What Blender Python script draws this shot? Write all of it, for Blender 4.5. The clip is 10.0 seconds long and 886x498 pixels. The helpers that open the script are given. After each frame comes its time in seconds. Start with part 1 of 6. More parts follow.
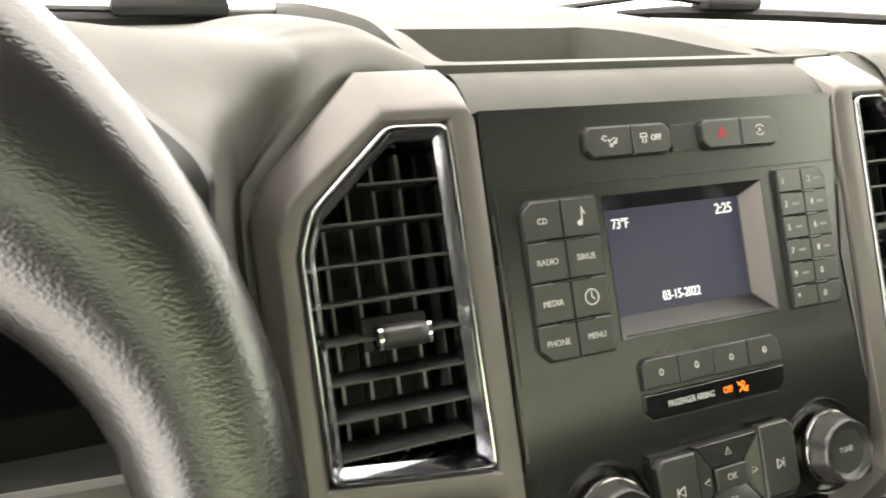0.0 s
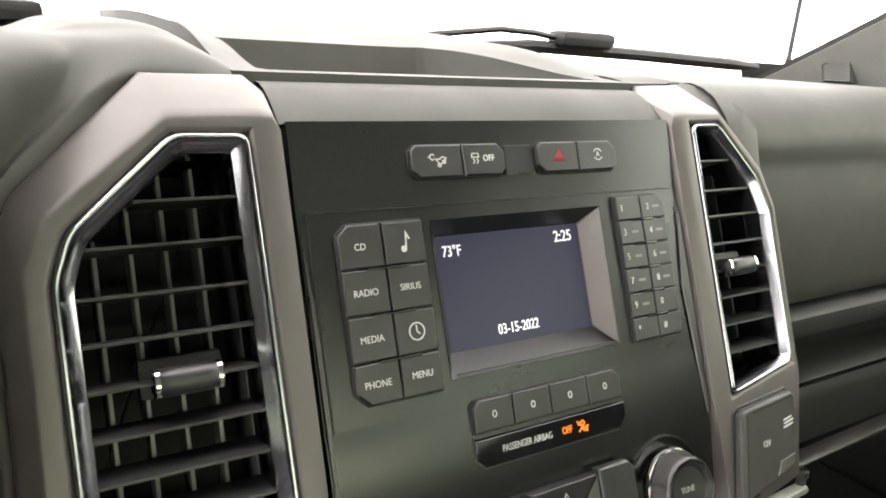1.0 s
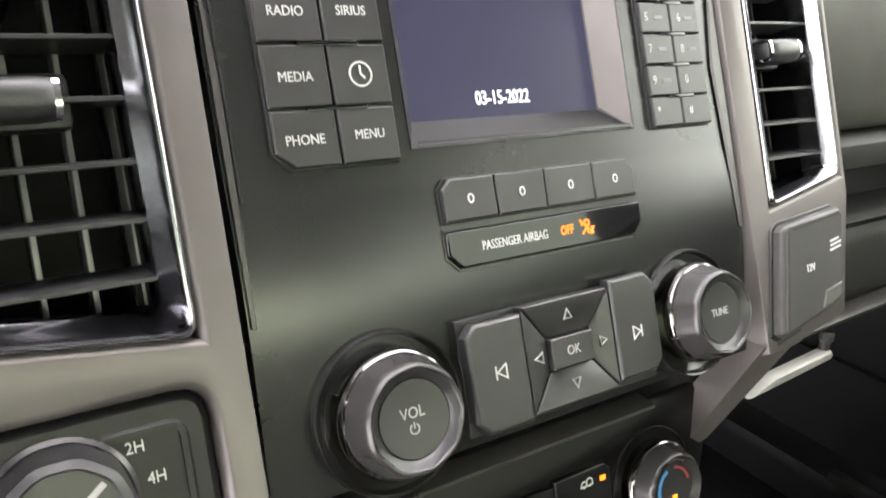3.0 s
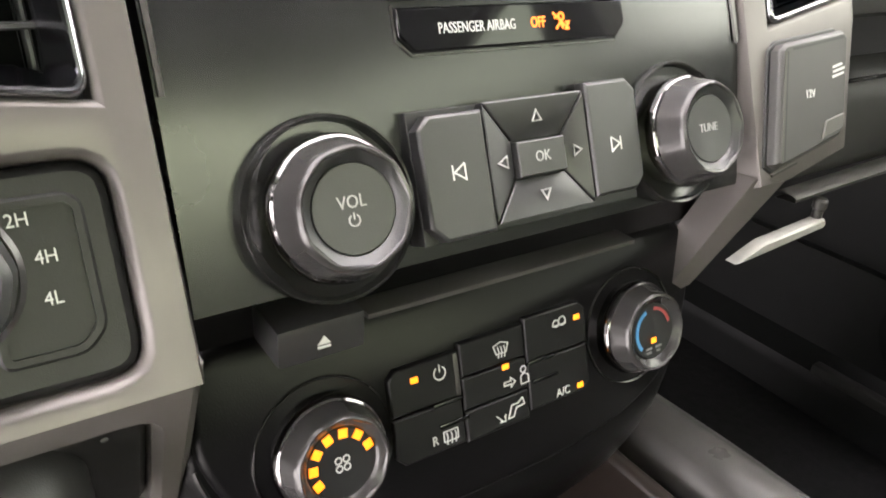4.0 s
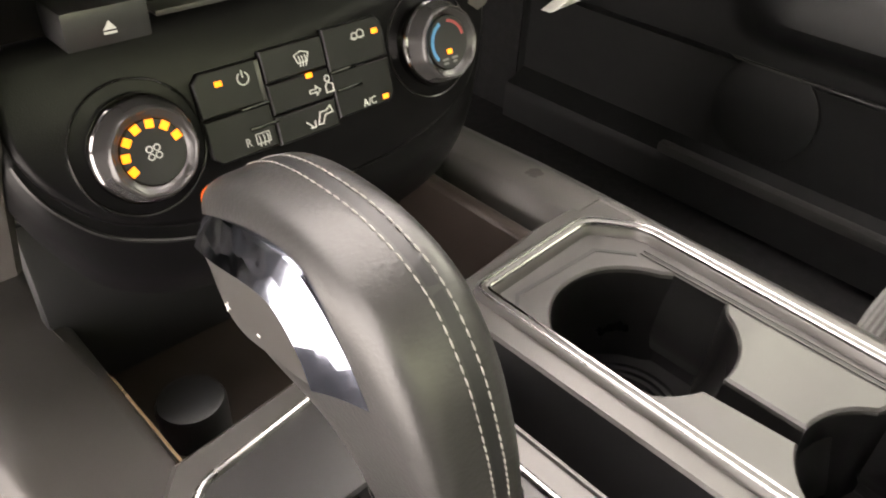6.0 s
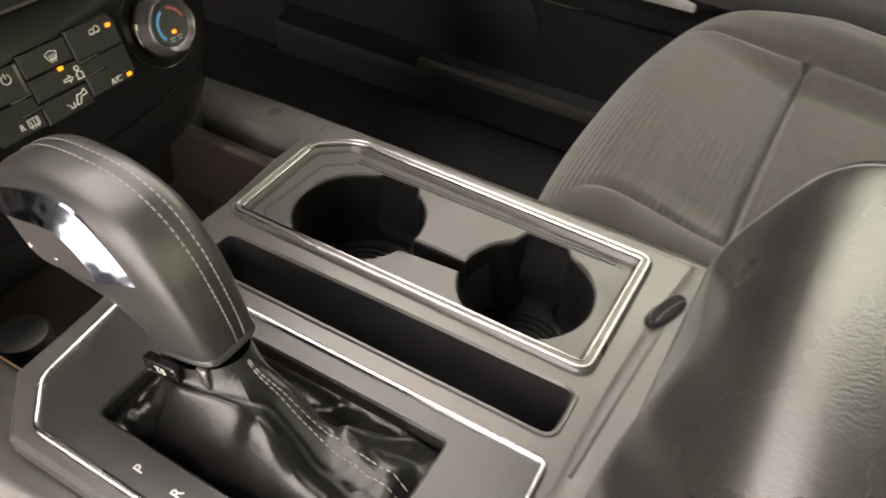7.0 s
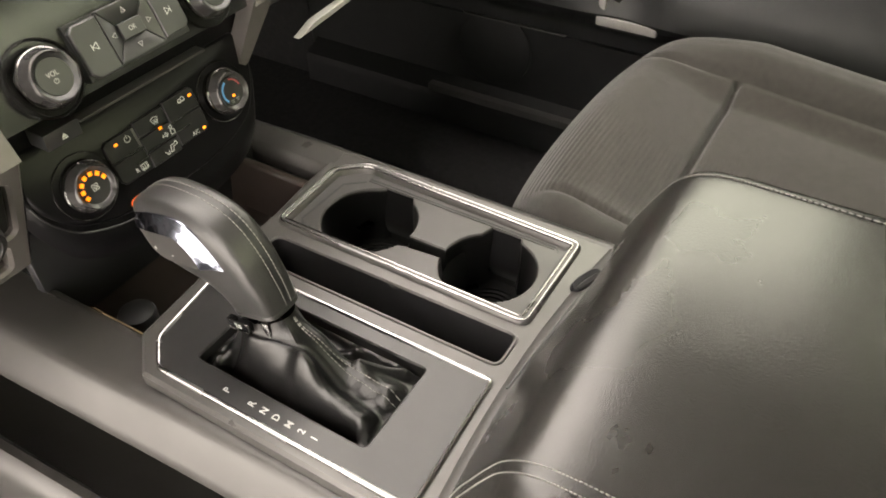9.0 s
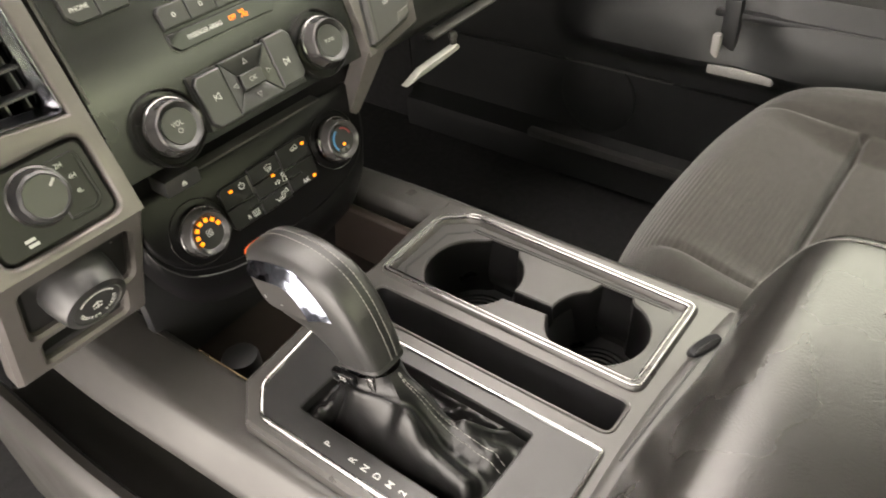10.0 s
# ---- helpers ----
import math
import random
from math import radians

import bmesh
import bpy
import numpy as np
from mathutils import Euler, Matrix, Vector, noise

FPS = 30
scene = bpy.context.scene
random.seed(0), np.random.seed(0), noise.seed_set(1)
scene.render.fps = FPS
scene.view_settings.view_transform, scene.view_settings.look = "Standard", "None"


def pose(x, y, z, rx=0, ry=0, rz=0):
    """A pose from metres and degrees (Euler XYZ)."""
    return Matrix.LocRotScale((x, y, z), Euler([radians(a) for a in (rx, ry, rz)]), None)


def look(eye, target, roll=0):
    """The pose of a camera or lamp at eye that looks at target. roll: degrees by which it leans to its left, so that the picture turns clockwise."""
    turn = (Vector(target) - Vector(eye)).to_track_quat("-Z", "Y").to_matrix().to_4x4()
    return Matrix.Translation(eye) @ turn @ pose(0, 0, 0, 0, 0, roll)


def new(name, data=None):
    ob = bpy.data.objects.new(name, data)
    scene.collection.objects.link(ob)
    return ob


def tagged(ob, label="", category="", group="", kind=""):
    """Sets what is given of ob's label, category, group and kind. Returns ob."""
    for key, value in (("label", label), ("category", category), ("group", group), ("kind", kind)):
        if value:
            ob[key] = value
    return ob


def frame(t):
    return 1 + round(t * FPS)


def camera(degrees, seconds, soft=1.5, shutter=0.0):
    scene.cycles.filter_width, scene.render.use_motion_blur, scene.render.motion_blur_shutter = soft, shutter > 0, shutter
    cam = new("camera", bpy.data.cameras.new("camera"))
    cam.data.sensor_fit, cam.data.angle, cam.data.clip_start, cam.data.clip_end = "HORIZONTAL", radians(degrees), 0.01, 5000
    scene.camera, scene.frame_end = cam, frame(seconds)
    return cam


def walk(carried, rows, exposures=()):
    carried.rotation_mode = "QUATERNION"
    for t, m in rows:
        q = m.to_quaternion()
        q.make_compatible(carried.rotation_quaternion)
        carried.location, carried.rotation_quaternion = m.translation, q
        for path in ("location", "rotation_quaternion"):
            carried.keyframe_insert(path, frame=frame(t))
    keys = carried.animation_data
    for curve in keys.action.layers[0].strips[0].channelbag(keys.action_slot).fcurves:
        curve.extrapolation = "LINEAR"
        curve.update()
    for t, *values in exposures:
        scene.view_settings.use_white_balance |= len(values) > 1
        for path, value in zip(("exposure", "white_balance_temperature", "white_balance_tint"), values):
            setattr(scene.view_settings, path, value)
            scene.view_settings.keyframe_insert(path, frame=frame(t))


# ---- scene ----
cam = camera(61.3, 10.0, soft=1.8, shutter=0.2)
PATH = [
    (0, (-0.327, -0.281, 0.931), (0.424, 1.452, 0.272), 0.9),
    (0.5, (-0.298, -0.28, 0.924), (0.645, 1.376, 0.319), 2.6),
    (1, (-0.273, -0.258, 0.912), (0.765, 1.361, 0.361), 3.8),
    (1.5, (-0.257, -0.235, 0.895), (0.812, 1.363, 0.346), 4.2),
    (2, (-0.237, -0.22, 0.872), (0.822, 1.366, 0.269), 4.1),
    (2.2, (-0.232, -0.208, 0.857), (0.824, 1.37, 0.227), 4.1),
    (3.3, (-0.209, -0.198, 0.779), (0.842, 1.326, 0.021), 3.5),
    (3.5, (-0.204, -0.198, 0.766), (0.84, 1.308, -0.035), 3.7),
    (4, (-0.192, -0.196, 0.74), (0.846, 1.261, -0.153), 3.9),
    (4.5, (-0.186, -0.199, 0.721), (0.854, 1.198, -0.263), 4.3),
    (5, (-0.186, -0.205, 0.704), (0.873, 1.119, -0.356), 4.5),
    (5.2, (-0.19, -0.215, 0.694), (0.879, 1.078, -0.395), 4.6),
    (6.3, (-0.209, -0.309, 0.707), (0.961, 0.723, -0.546), 2.1),
    (6.5, (-0.222, -0.328, 0.72), (0.982, 0.623, -0.563), 1.9),
    (7, (-0.259, -0.415, 0.791), (1.045, 0.289, -0.552), 3.2),
    (7.5, (-0.305, -0.484, 0.872), (1.019, 0.126, -0.498), 2.1),
    (8, (-0.351, -0.531, 0.92), (0.949, 0.121, -0.453), 1.3),
    (8.5, (-0.387, -0.541, 0.94), (0.879, 0.181, -0.431), 0.0),
    (9, (-0.376, -0.539, 0.931), (0.875, 0.253, -0.413), -1.5),
    (9.5, (-0.367, -0.536, 0.928), (0.868, 0.337, -0.381), -3.0),
    (10, (-0.368, -0.507, 0.929), (0.815, 0.506, -0.325), -4.9),
]
EXPOSURES = [
    (0.0, -0.06, 7000, 11), (0.8, -0.06, 6750, 12), (1.2, -0.30, 6600, 13), (1.6, -0.28, 6500, 15), (2.0, 0.26, 6100, 18),
    (3.5, 0.58, 6550, 18), (4.5, 0.90, 6600, 19), (5.2, 1.05, 6800, 19), (6.5, 0.48, 7200, 18), (8.0, 0.30, 7250, 15),
    (9.2, 0.28, 7200, 15), (10.0, 0.45, 7100, 15),
]
walk(cam, [(t, look(eye, target, roll)) for t, eye, target, roll in PATH], exposures=EXPOSURES)

# ---- light ----
world = bpy.data.worlds.new("studio_white")
world.use_nodes = True
scene.world = world
bg = world.node_tree.nodes["Background"]
bg.inputs[0].default_value = (1.0, 0.985, 0.95, 1)
bg.inputs[1].default_value = 9.0
scene.view_settings.exposure = 0.0


# ---- materials ----
def mat(name, color, rough=0.5, metal=0.0, vary=0.12, scale=40.0, grain=0.0, grain_scale=900.0, coat=0.0, emit=None, emit_strength=0.0,
        spec=0.5, smudge=0.1):
    m = bpy.data.materials.new(name)
    m.use_nodes = True
    nt = m.node_tree
    b = nt.nodes["Principled BSDF"]
    b.inputs["Metallic"].default_value = metal
    b.inputs["Specular IOR Level"].default_value = spec
    b.inputs["Coat Weight"].default_value = coat
    b.inputs["Coat Roughness"].default_value = 0.08
    tc = nt.nodes.new("ShaderNodeTexCoord")
    n1 = nt.nodes.new("ShaderNodeTexNoise")
    n1.inputs["Scale"].default_value = scale
    n1.inputs["Detail"].default_value = 5
    nt.links.new(tc.outputs["Object"], n1.inputs["Vector"])
    ramp = nt.nodes.new("ShaderNodeMapRange")
    ramp.inputs["From Min"].default_value, ramp.inputs["From Max"].default_value = 0.3, 0.7
    ramp.inputs["To Min"].default_value, ramp.inputs["To Max"].default_value = 1 - vary, 1 + vary
    nt.links.new(n1.outputs["Fac"], ramp.inputs["Value"])
    mul = nt.nodes.new("ShaderNodeVectorMath")
    mul.operation = "SCALE"
    mul.inputs[0].default_value = color[:3]
    nt.links.new(ramp.outputs[0], mul.inputs["Scale"])
    nt.links.new(mul.outputs[0], b.inputs["Base Color"])
    r2 = nt.nodes.new("ShaderNodeMapRange")
    n2 = nt.nodes.new("ShaderNodeTexNoise")
    n2.inputs["Scale"].default_value = scale * 0.35
    n2.inputs["Detail"].default_value = 6
    nt.links.new(tc.outputs["Object"], n2.inputs["Vector"])
    nt.links.new(n2.outputs["Fac"], r2.inputs["Value"])
    r2.inputs["From Min"].default_value, r2.inputs["From Max"].default_value = 0.3, 0.7
    r2.inputs["To Min"].default_value, r2.inputs["To Max"].default_value = max(0.02, rough * (1 - smudge)), min(1.0, rough * (1 + smudge))
    nt.links.new(r2.outputs[0], b.inputs["Roughness"])
    if grain > 0:
        v = nt.nodes.new("ShaderNodeTexVoronoi")
        v.inputs["Scale"].default_value = grain_scale
        nt.links.new(tc.outputs["Object"], v.inputs["Vector"])
        bump = nt.nodes.new("ShaderNodeBump")
        bump.inputs["Strength"].default_value = grain
        bump.inputs["Distance"].default_value = 0.0006
        nt.links.new(v.outputs["Distance"], bump.inputs["Height"])
        nt.links.new(bump.outputs[0], b.inputs["Normal"])
    if emit:
        b.inputs["Emission Color"].default_value = (*emit, 1)
        b.inputs["Emission Strength"].default_value = emit_strength
    return m


def leather(name, color, rough, scale, strength, distance, spec=0.5, stretch=(0.55, 1.0, 1.0), crease=0.0014):
    """Pebbled leather: stretched cells over soft creases."""
    m = mat(name, color, rough, vary=0.1, scale=25, spec=spec)
    nt = m.node_tree
    b = nt.nodes["Principled BSDF"]
    tc = next(n for n in nt.nodes if n.bl_idname == "ShaderNodeTexCoord")
    mp = nt.nodes.new("ShaderNodeMapping")
    mp.inputs["Scale"].default_value = stretch
    nt.links.new(tc.outputs["Object"], mp.inputs["Vector"])
    w = nt.nodes.new("ShaderNodeTexNoise")
    w.inputs["Scale"].default_value = scale * 0.6
    nt.links.new(mp.outputs[0], w.inputs["Vector"])
    mix = nt.nodes.new("ShaderNodeVectorMath")
    mix.operation = "MULTIPLY_ADD"
    mix.inputs[1].default_value = (crease, crease, crease)
    nt.links.new(w.outputs["Color"], mix.inputs[0])
    nt.links.new(mp.outputs[0], mix.inputs[2])
    v = nt.nodes.new("ShaderNodeTexVoronoi")
    v.feature = "SMOOTH_F1"
    v.inputs["Scale"].default_value = scale
    nt.links.new(mix.outputs[0], v.inputs["Vector"])
    n = nt.nodes.new("ShaderNodeTexNoise")
    n.inputs["Scale"].default_value = scale * 2.2
    n.inputs["Detail"].default_value = 3
    nt.links.new(mp.outputs[0], n.inputs["Vector"])
    add = nt.nodes.new("ShaderNodeMath")
    add.operation = "MULTIPLY_ADD"
    add.inputs[1].default_value = 0.35
    nt.links.new(n.outputs["Fac"], add.inputs[0])
    nt.links.new(v.outputs["Distance"], add.inputs[2])
    bump = nt.nodes.new("ShaderNodeBump")
    bump.invert = True
    bump.inputs["Strength"].default_value = strength
    bump.inputs["Distance"].default_value = distance
    nt.links.new(add.outputs[0], bump.inputs["Height"])
    nt.links.new(bump.outputs[0], b.inputs["Normal"])
    return m


def fabric(name, color, ribs):
    """Woven seat cloth: fine weave, and with ribs fading in towards the inner side of the seat."""
    m = mat(name, color, 0.95, vary=0.14, scale=90, spec=0.15)
    nt = m.node_tree
    b = nt.nodes["Principled BSDF"]
    b.inputs["Sheen Weight"].default_value = 0.25
    tc = next(n for n in nt.nodes if n.bl_idname == "ShaderNodeTexCoord")
    weave = nt.nodes.new("ShaderNodeTexNoise")
    weave.inputs["Scale"].default_value = 1400
    nt.links.new(tc.outputs["Object"], weave.inputs["Vector"])
    height = weave.outputs["Fac"]
    if ribs:
        wave = nt.nodes.new("ShaderNodeTexWave")
        wave.bands_direction = "Y"
        wave.inputs["Scale"].default_value = 48
        wave.inputs["Distortion"].default_value = 0.3
        nt.links.new(tc.outputs["Object"], wave.inputs["Vector"])
        sep = nt.nodes.new("ShaderNodeSeparateXYZ")
        nt.links.new(tc.outputs["Object"], sep.inputs[0])
        fade = nt.nodes.new("ShaderNodeMapRange")
        fade.interpolation_type = "SMOOTHSTEP"
        fade.inputs["From Min"].default_value, fade.inputs["From Max"].default_value = -0.01, -0.11
        nt.links.new(sep.outputs["X"], fade.inputs["Value"])
        mul = nt.nodes.new("ShaderNodeMath")
        mul.operation = "MULTIPLY"
        nt.links.new(wave.outputs["Fac"], mul.inputs[0])
        nt.links.new(fade.outputs[0], mul.inputs[1])
        add = nt.nodes.new("ShaderNodeMath")
        add.operation = "MULTIPLY_ADD"
        add.inputs[1].default_value = 0.35
        nt.links.new(height, add.inputs[0])
        nt.links.new(mul.outputs[0], add.inputs[2])
        height = add.outputs[0]
        # Rib grooves get their shade painted into the base colour.
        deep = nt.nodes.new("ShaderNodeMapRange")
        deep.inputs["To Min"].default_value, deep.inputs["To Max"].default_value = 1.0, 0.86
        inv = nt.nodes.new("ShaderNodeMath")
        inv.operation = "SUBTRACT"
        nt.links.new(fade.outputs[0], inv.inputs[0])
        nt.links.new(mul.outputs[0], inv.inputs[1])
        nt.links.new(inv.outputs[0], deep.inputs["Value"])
        groove_shade = nt.nodes.new("ShaderNodeVectorMath")
        groove_shade.operation = "SCALE"
        nt.links.new(b.inputs["Base Color"].links[0].from_socket, groove_shade.inputs[0])
        nt.links.new(deep.outputs[0], groove_shade.inputs["Scale"])
        nt.links.new(groove_shade.outputs[0], b.inputs["Base Color"])
    bump = nt.nodes.new("ShaderNodeBump")
    bump.inputs["Strength"].default_value = 0.42 if ribs else 0.5
    bump.inputs["Distance"].default_value = 0.0024 if ribs else 0.0012
    nt.links.new(height, bump.inputs["Height"])
    nt.links.new(bump.outputs[0], b.inputs["Normal"])
    return m


DASH = mat("dash_soft_plastic", (0.078, 0.0765, 0.0700), 0.58, vary=0.06, grain=0.12, grain_scale=1100, spec=0.28)
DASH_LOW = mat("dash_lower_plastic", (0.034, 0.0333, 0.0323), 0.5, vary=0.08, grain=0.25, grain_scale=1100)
TRAY = mat("tray_plastic", (0.030, 0.029, 0.031), 0.7, vary=0.08, grain=0.2, grain_scale=800)
PLATE = mat("panel_plastic", (0.0118, 0.0120, 0.0124), 0.26, vary=0.06, grain=0.012, grain_scale=2400, spec=0.72)
HVAC = mat("climate_black", (0.0048, 0.0046, 0.0052), 0.32, vary=0.08, grain=0.1, grain_scale=1600, spec=0.15)
HVACKEY = mat("climate_key_black", (0.0085, 0.0084, 0.0090), 0.36, vary=0.08, grain=0.1, grain_scale=2000, spec=0.3)
BUTTON = mat("button_rubber", (0.0215, 0.0213, 0.0218), 0.38, vary=0.08, grain=0.1, grain_scale=2000, spec=0.75)
SWITCHBLACK = mat("switch_panel_black", (0.0105, 0.0104, 0.0105), 0.42, vary=0.08, grain=0.1, grain_scale=2000, spec=0.4)
BLACK = mat("black_plastic", (0.012, 0.012, 0.013), 0.45, vary=0.1)
DEEP = mat("vent_black", (0.006, 0.006, 0.008), 0.6, vary=0.1)
FRAMEBLACK = mat("display_frame_black", (0.012, 0.0122, 0.0125), 0.36, vary=0.08, spec=0.5)
GLOSS = mat("piano_black", (0.006, 0.006, 0.007), 0.06, vary=0.1, smudge=0.3)
TAUPE = mat("satin_taupe_paint", (0.126, 0.1145, 0.1095), 0.38, 0.35, vary=0.04, scale=60, smudge=0.15)
# Darker copy of the console grey; the driver side's shade is in its colour.
FLANK = mat("console_grey_shaded", (0.042, 0.0395, 0.0372), 0.38, vary=0.06, grain=0.06, grain_scale=1500)
SATIN = mat("satin_console_grey", (0.064, 0.061, 0.0585), 0.31, 0.25, vary=0.05, smudge=0.15)
GEARP = mat("gear_plate_charcoal", (0.0215, 0.0213, 0.0213), 0.32, 0.2, vary=0.05, smudge=0.15)
CHROME = mat("chrome", (0.74, 0.74, 0.75), 0.13, 1.0, vary=0.03, smudge=0.4)
SATINCHROME = mat("satin_chrome", (0.40, 0.395, 0.39), 0.26, 1.0, vary=0.04, smudge=0.3)
INLAYCHROME = mat("inlay_chrome", (0.27, 0.29, 0.355), 0.11, 1.0, vary=0.05, scale=120, smudge=0.2, grain=0.5, grain_scale=110)
DARKCHROME = mat("smoked_chrome", (0.30, 0.29, 0.29), 0.16, 1.0, vary=0.05, smudge=0.3)
# Chrome darkened: its reflection of the dark cabin is put into the colour.
DIMCHROME = mat("darkened_chrome", (0.24, 0.234, 0.232), 0.10, 1.0, vary=0.05, smudge=0.3)
KNOBDISH = mat("knob_dish_black", (0.016, 0.016, 0.0155), 0.2, vary=0.06)
DARKGRIP = mat("knob_grip", (0.05, 0.048, 0.048), 0.22, 0.3, vary=0.06)
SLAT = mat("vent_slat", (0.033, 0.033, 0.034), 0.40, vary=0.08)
DUCT = mat("duct_black", (0.0050, 0.0050, 0.0068), 0.42, vary=0.1, spec=0.12)
VENTCHROME = mat("vent_chrome", (0.44, 0.44, 0.47), 0.20, 1.0, vary=0.04, smudge=0.4)
# Paler than the slats: the driver vent's glints are put into the colour.
LITVANE = mat("vent_vane_lit", (0.18, 0.18, 0.186), 0.24, vary=0.08)
WHITE = mat("white_print", (0.56, 0.56, 0.545), 0.6, vary=0.03)
SOFTWHITE = mat("soft_white_print", (0.36, 0.36, 0.35), 0.6, vary=0.04)
PALE = mat("grey_print", (0.1680, 0.1680, 0.1680), 0.6, vary=0.05)
RED = mat("red_print", (0.35, 0.02, 0.03), 0.5, vary=0.05)
SCREEN = mat("display_glass", (0.010, 0.010, 0.016), 0.25, vary=0.1, emit=(0.048, 0.048, 0.078), emit_strength=1.0, spec=0.22)
LIT = mat("lit_white", (0.6, 0.6, 0.6), 0.5, emit=(0.95, 0.95, 1.0), emit_strength=1.0)
AMBER = mat("lit_amber", (0.5, 0.2, 0.02), 0.5, emit=(1.0, 0.25, 0.003), emit_strength=1.5)
ORANGE = mat("lit_orange", (0.5, 0.15, 0.02), 0.5, emit=(1.0, 0.20, 0.005), emit_strength=1.3)
BLUE = mat("blue_print", (0.07, 0.25, 0.5), 0.5, vary=0.05)
REDARC = mat("red_arc_print", (0.3, 0.05, 0.05), 0.5, vary=0.05)
LIDLEATHER = leather("armrest_leather", (0.0160, 0.0150, 0.0139), 0.26, 760, 0.26, 0.00050, 0.62, (0.8, 1.0, 1.0), 0.0006)
KNOBLEATHER = leather("shifter_leather", (0.0250, 0.0245, 0.0240), 0.36, 800, 0.2, 0.0005)
BOOTLEATHER = leather("boot_leather", (0.0075, 0.0074, 0.0074), 0.30, 600, 0.25, 0.0006, 0.42)
WHEELLEATHER = leather("wheel_leather", (0.0110, 0.0105, 0.0102), 0.25, 1100, 0.18, 0.0005, 1.0, (0.8, 1.0, 1.0), 0.0006)
THREAD = mat("pale_thread", (0.21, 0.205, 0.19), 0.8, vary=0.1)
CLOTH = fabric("seat_cloth_plain", (0.0335, 0.0308, 0.0282), False)
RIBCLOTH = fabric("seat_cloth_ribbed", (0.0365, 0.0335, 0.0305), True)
CARPET = mat("carpet", (0.007, 0.007, 0.0076), 0.95, vary=0.3, scale=200, grain=0.6, grain_scale=500)
DOORI = mat("door_insert_grey", (0.026, 0.0255, 0.0245), 0.7, vary=0.1, grain=0.2)
DOORP = mat("door_plastic", (0.0120, 0.0126, 0.0130), 0.5, vary=0.1, grain=0.2, spec=0.35)
BIN = mat("bin_liner_brown", (0.0250, 0.0190, 0.0160), 0.3, vary=0.15)
# Headliner darkened: the dim roof's shade is put into its colour.
HEADLINER = mat("headliner", (0.15, 0.15, 0.155), 0.9, vary=0.05, scale=120)
ROOFTRIM = mat("roof_trim_grey", (0.12, 0.118, 0.112), 0.8, vary=0.06, scale=80, grain=0.15)
PILLAR = mat("pillar_grey", (0.30, 0.295, 0.28), 0.7, vary=0.05, grain=0.15)
GRILLE = mat("grille_grey", (0.13, 0.128, 0.122), 0.7)
RUBBER = mat("wiper_rubber", (0.02, 0.02, 0.02), 0.6, vary=0.1)


def tinted(name, color):
    """Thin coloured window glass with a faint mirror on it."""
    m = bpy.data.materials.new(name)
    m.use_nodes = True
    n, l = m.node_tree.nodes, m.node_tree.links
    n.remove(n["Principled BSDF"])
    clear, gloss, mix = n.new("ShaderNodeBsdfTransparent"), n.new("ShaderNodeBsdfGlossy"), n.new("ShaderNodeMixShader")
    clear.inputs["Color"].default_value = (*color, 1)
    gloss.inputs["Roughness"].default_value = 0.03
    mix.inputs[0].default_value = 0.05
    l.new(clear.outputs[0], mix.inputs[1])
    l.new(gloss.outputs[0], mix.inputs[2])
    l.new(mix.outputs[0], n["Material Output"].inputs["Surface"])
    return m


TINT = tinted("back_window_glass", (0.86, 0.92, 0.76))
SIDEGLASS = tinted("side_window_glass", (0.88, 0.92, 0.86))
PRIVACY = tinted("privacy_glass", (0.56, 0.60, 0.53))
GLASS = bpy.data.materials.new("windshield_glass")
GLASS.use_nodes = True
_g = GLASS.node_tree.nodes["Principled BSDF"]
_g.inputs["Transmission Weight"].default_value = 1.0
_g.inputs["Roughness"].default_value = 0.0
_g.inputs["IOR"].default_value = 1.02


# ---- mesh helpers ----
def finish(bm, material, angle=32):
    bmesh.ops.recalc_face_normals(bm, faces=bm.faces)
    me = bpy.data.meshes.new("mesh")
    bm.to_mesh(me)
    bm.free()
    me.materials.append(material)
    me.polygons.foreach_set("use_smooth", [True] * len(me.polygons))
    me.set_sharp_from_angle(angle=radians(angle))
    return me


def part(name, bm, material, parent, label="", angle=32):
    """One mesh object under a thing or a part; the geometry is given in world places."""
    root = parent
    while root.parent:
        root = root.parent
    bm.transform(Matrix.Translation(-root.location))
    ob = new(name, finish(bm, material, angle))
    ob.parent = parent
    return tagged(ob, label)


def thing(name, place, label, category, group="", kind=""):
    ob = new(name)
    ob.location = place
    return tagged(ob, label, category, group, kind)


def solo(name, bm, material, label, category, group="", kind="", angle=32):
    """A thing that is one mesh."""
    return tagged(new(name, finish(bm, material, angle)), label, category, group, kind)


def offset(poly, d):
    """Inset (d > 0) of a counterclockwise polygon."""
    n, out = len(poly), []
    for i in range(n):
        a, p, b = Vector(poly[i - 1]), Vector(poly[i]), Vector(poly[(i + 1) % n])
        e, f = (p - a).normalized(), (b - p).normalized()
        ne, nf = Vector((-e.y, e.x)), Vector((-f.y, f.x))
        m = (ne + nf).normalized()
        out.append(tuple(p + m * (d / max(0.35, m.dot(ne)))))
    return out


def rounded(poly, r, n=4):
    """Polygon with its corners rounded to about r."""
    out = []
    k = len(poly)
    for i in range(k):
        a, p, b = Vector(poly[i - 1]), Vector(poly[i]), Vector(poly[(i + 1) % k])
        ra = min(r, (a - p).length * 0.45, (b - p).length * 0.45)
        s, e = p + (a - p).normalized() * ra, p + (b - p).normalized() * ra
        for j in range(n + 1):
            t = j / n
            out.append(tuple((1 - t) ** 2 * s + 2 * t * (1 - t) * p + t * t * e))
    return out


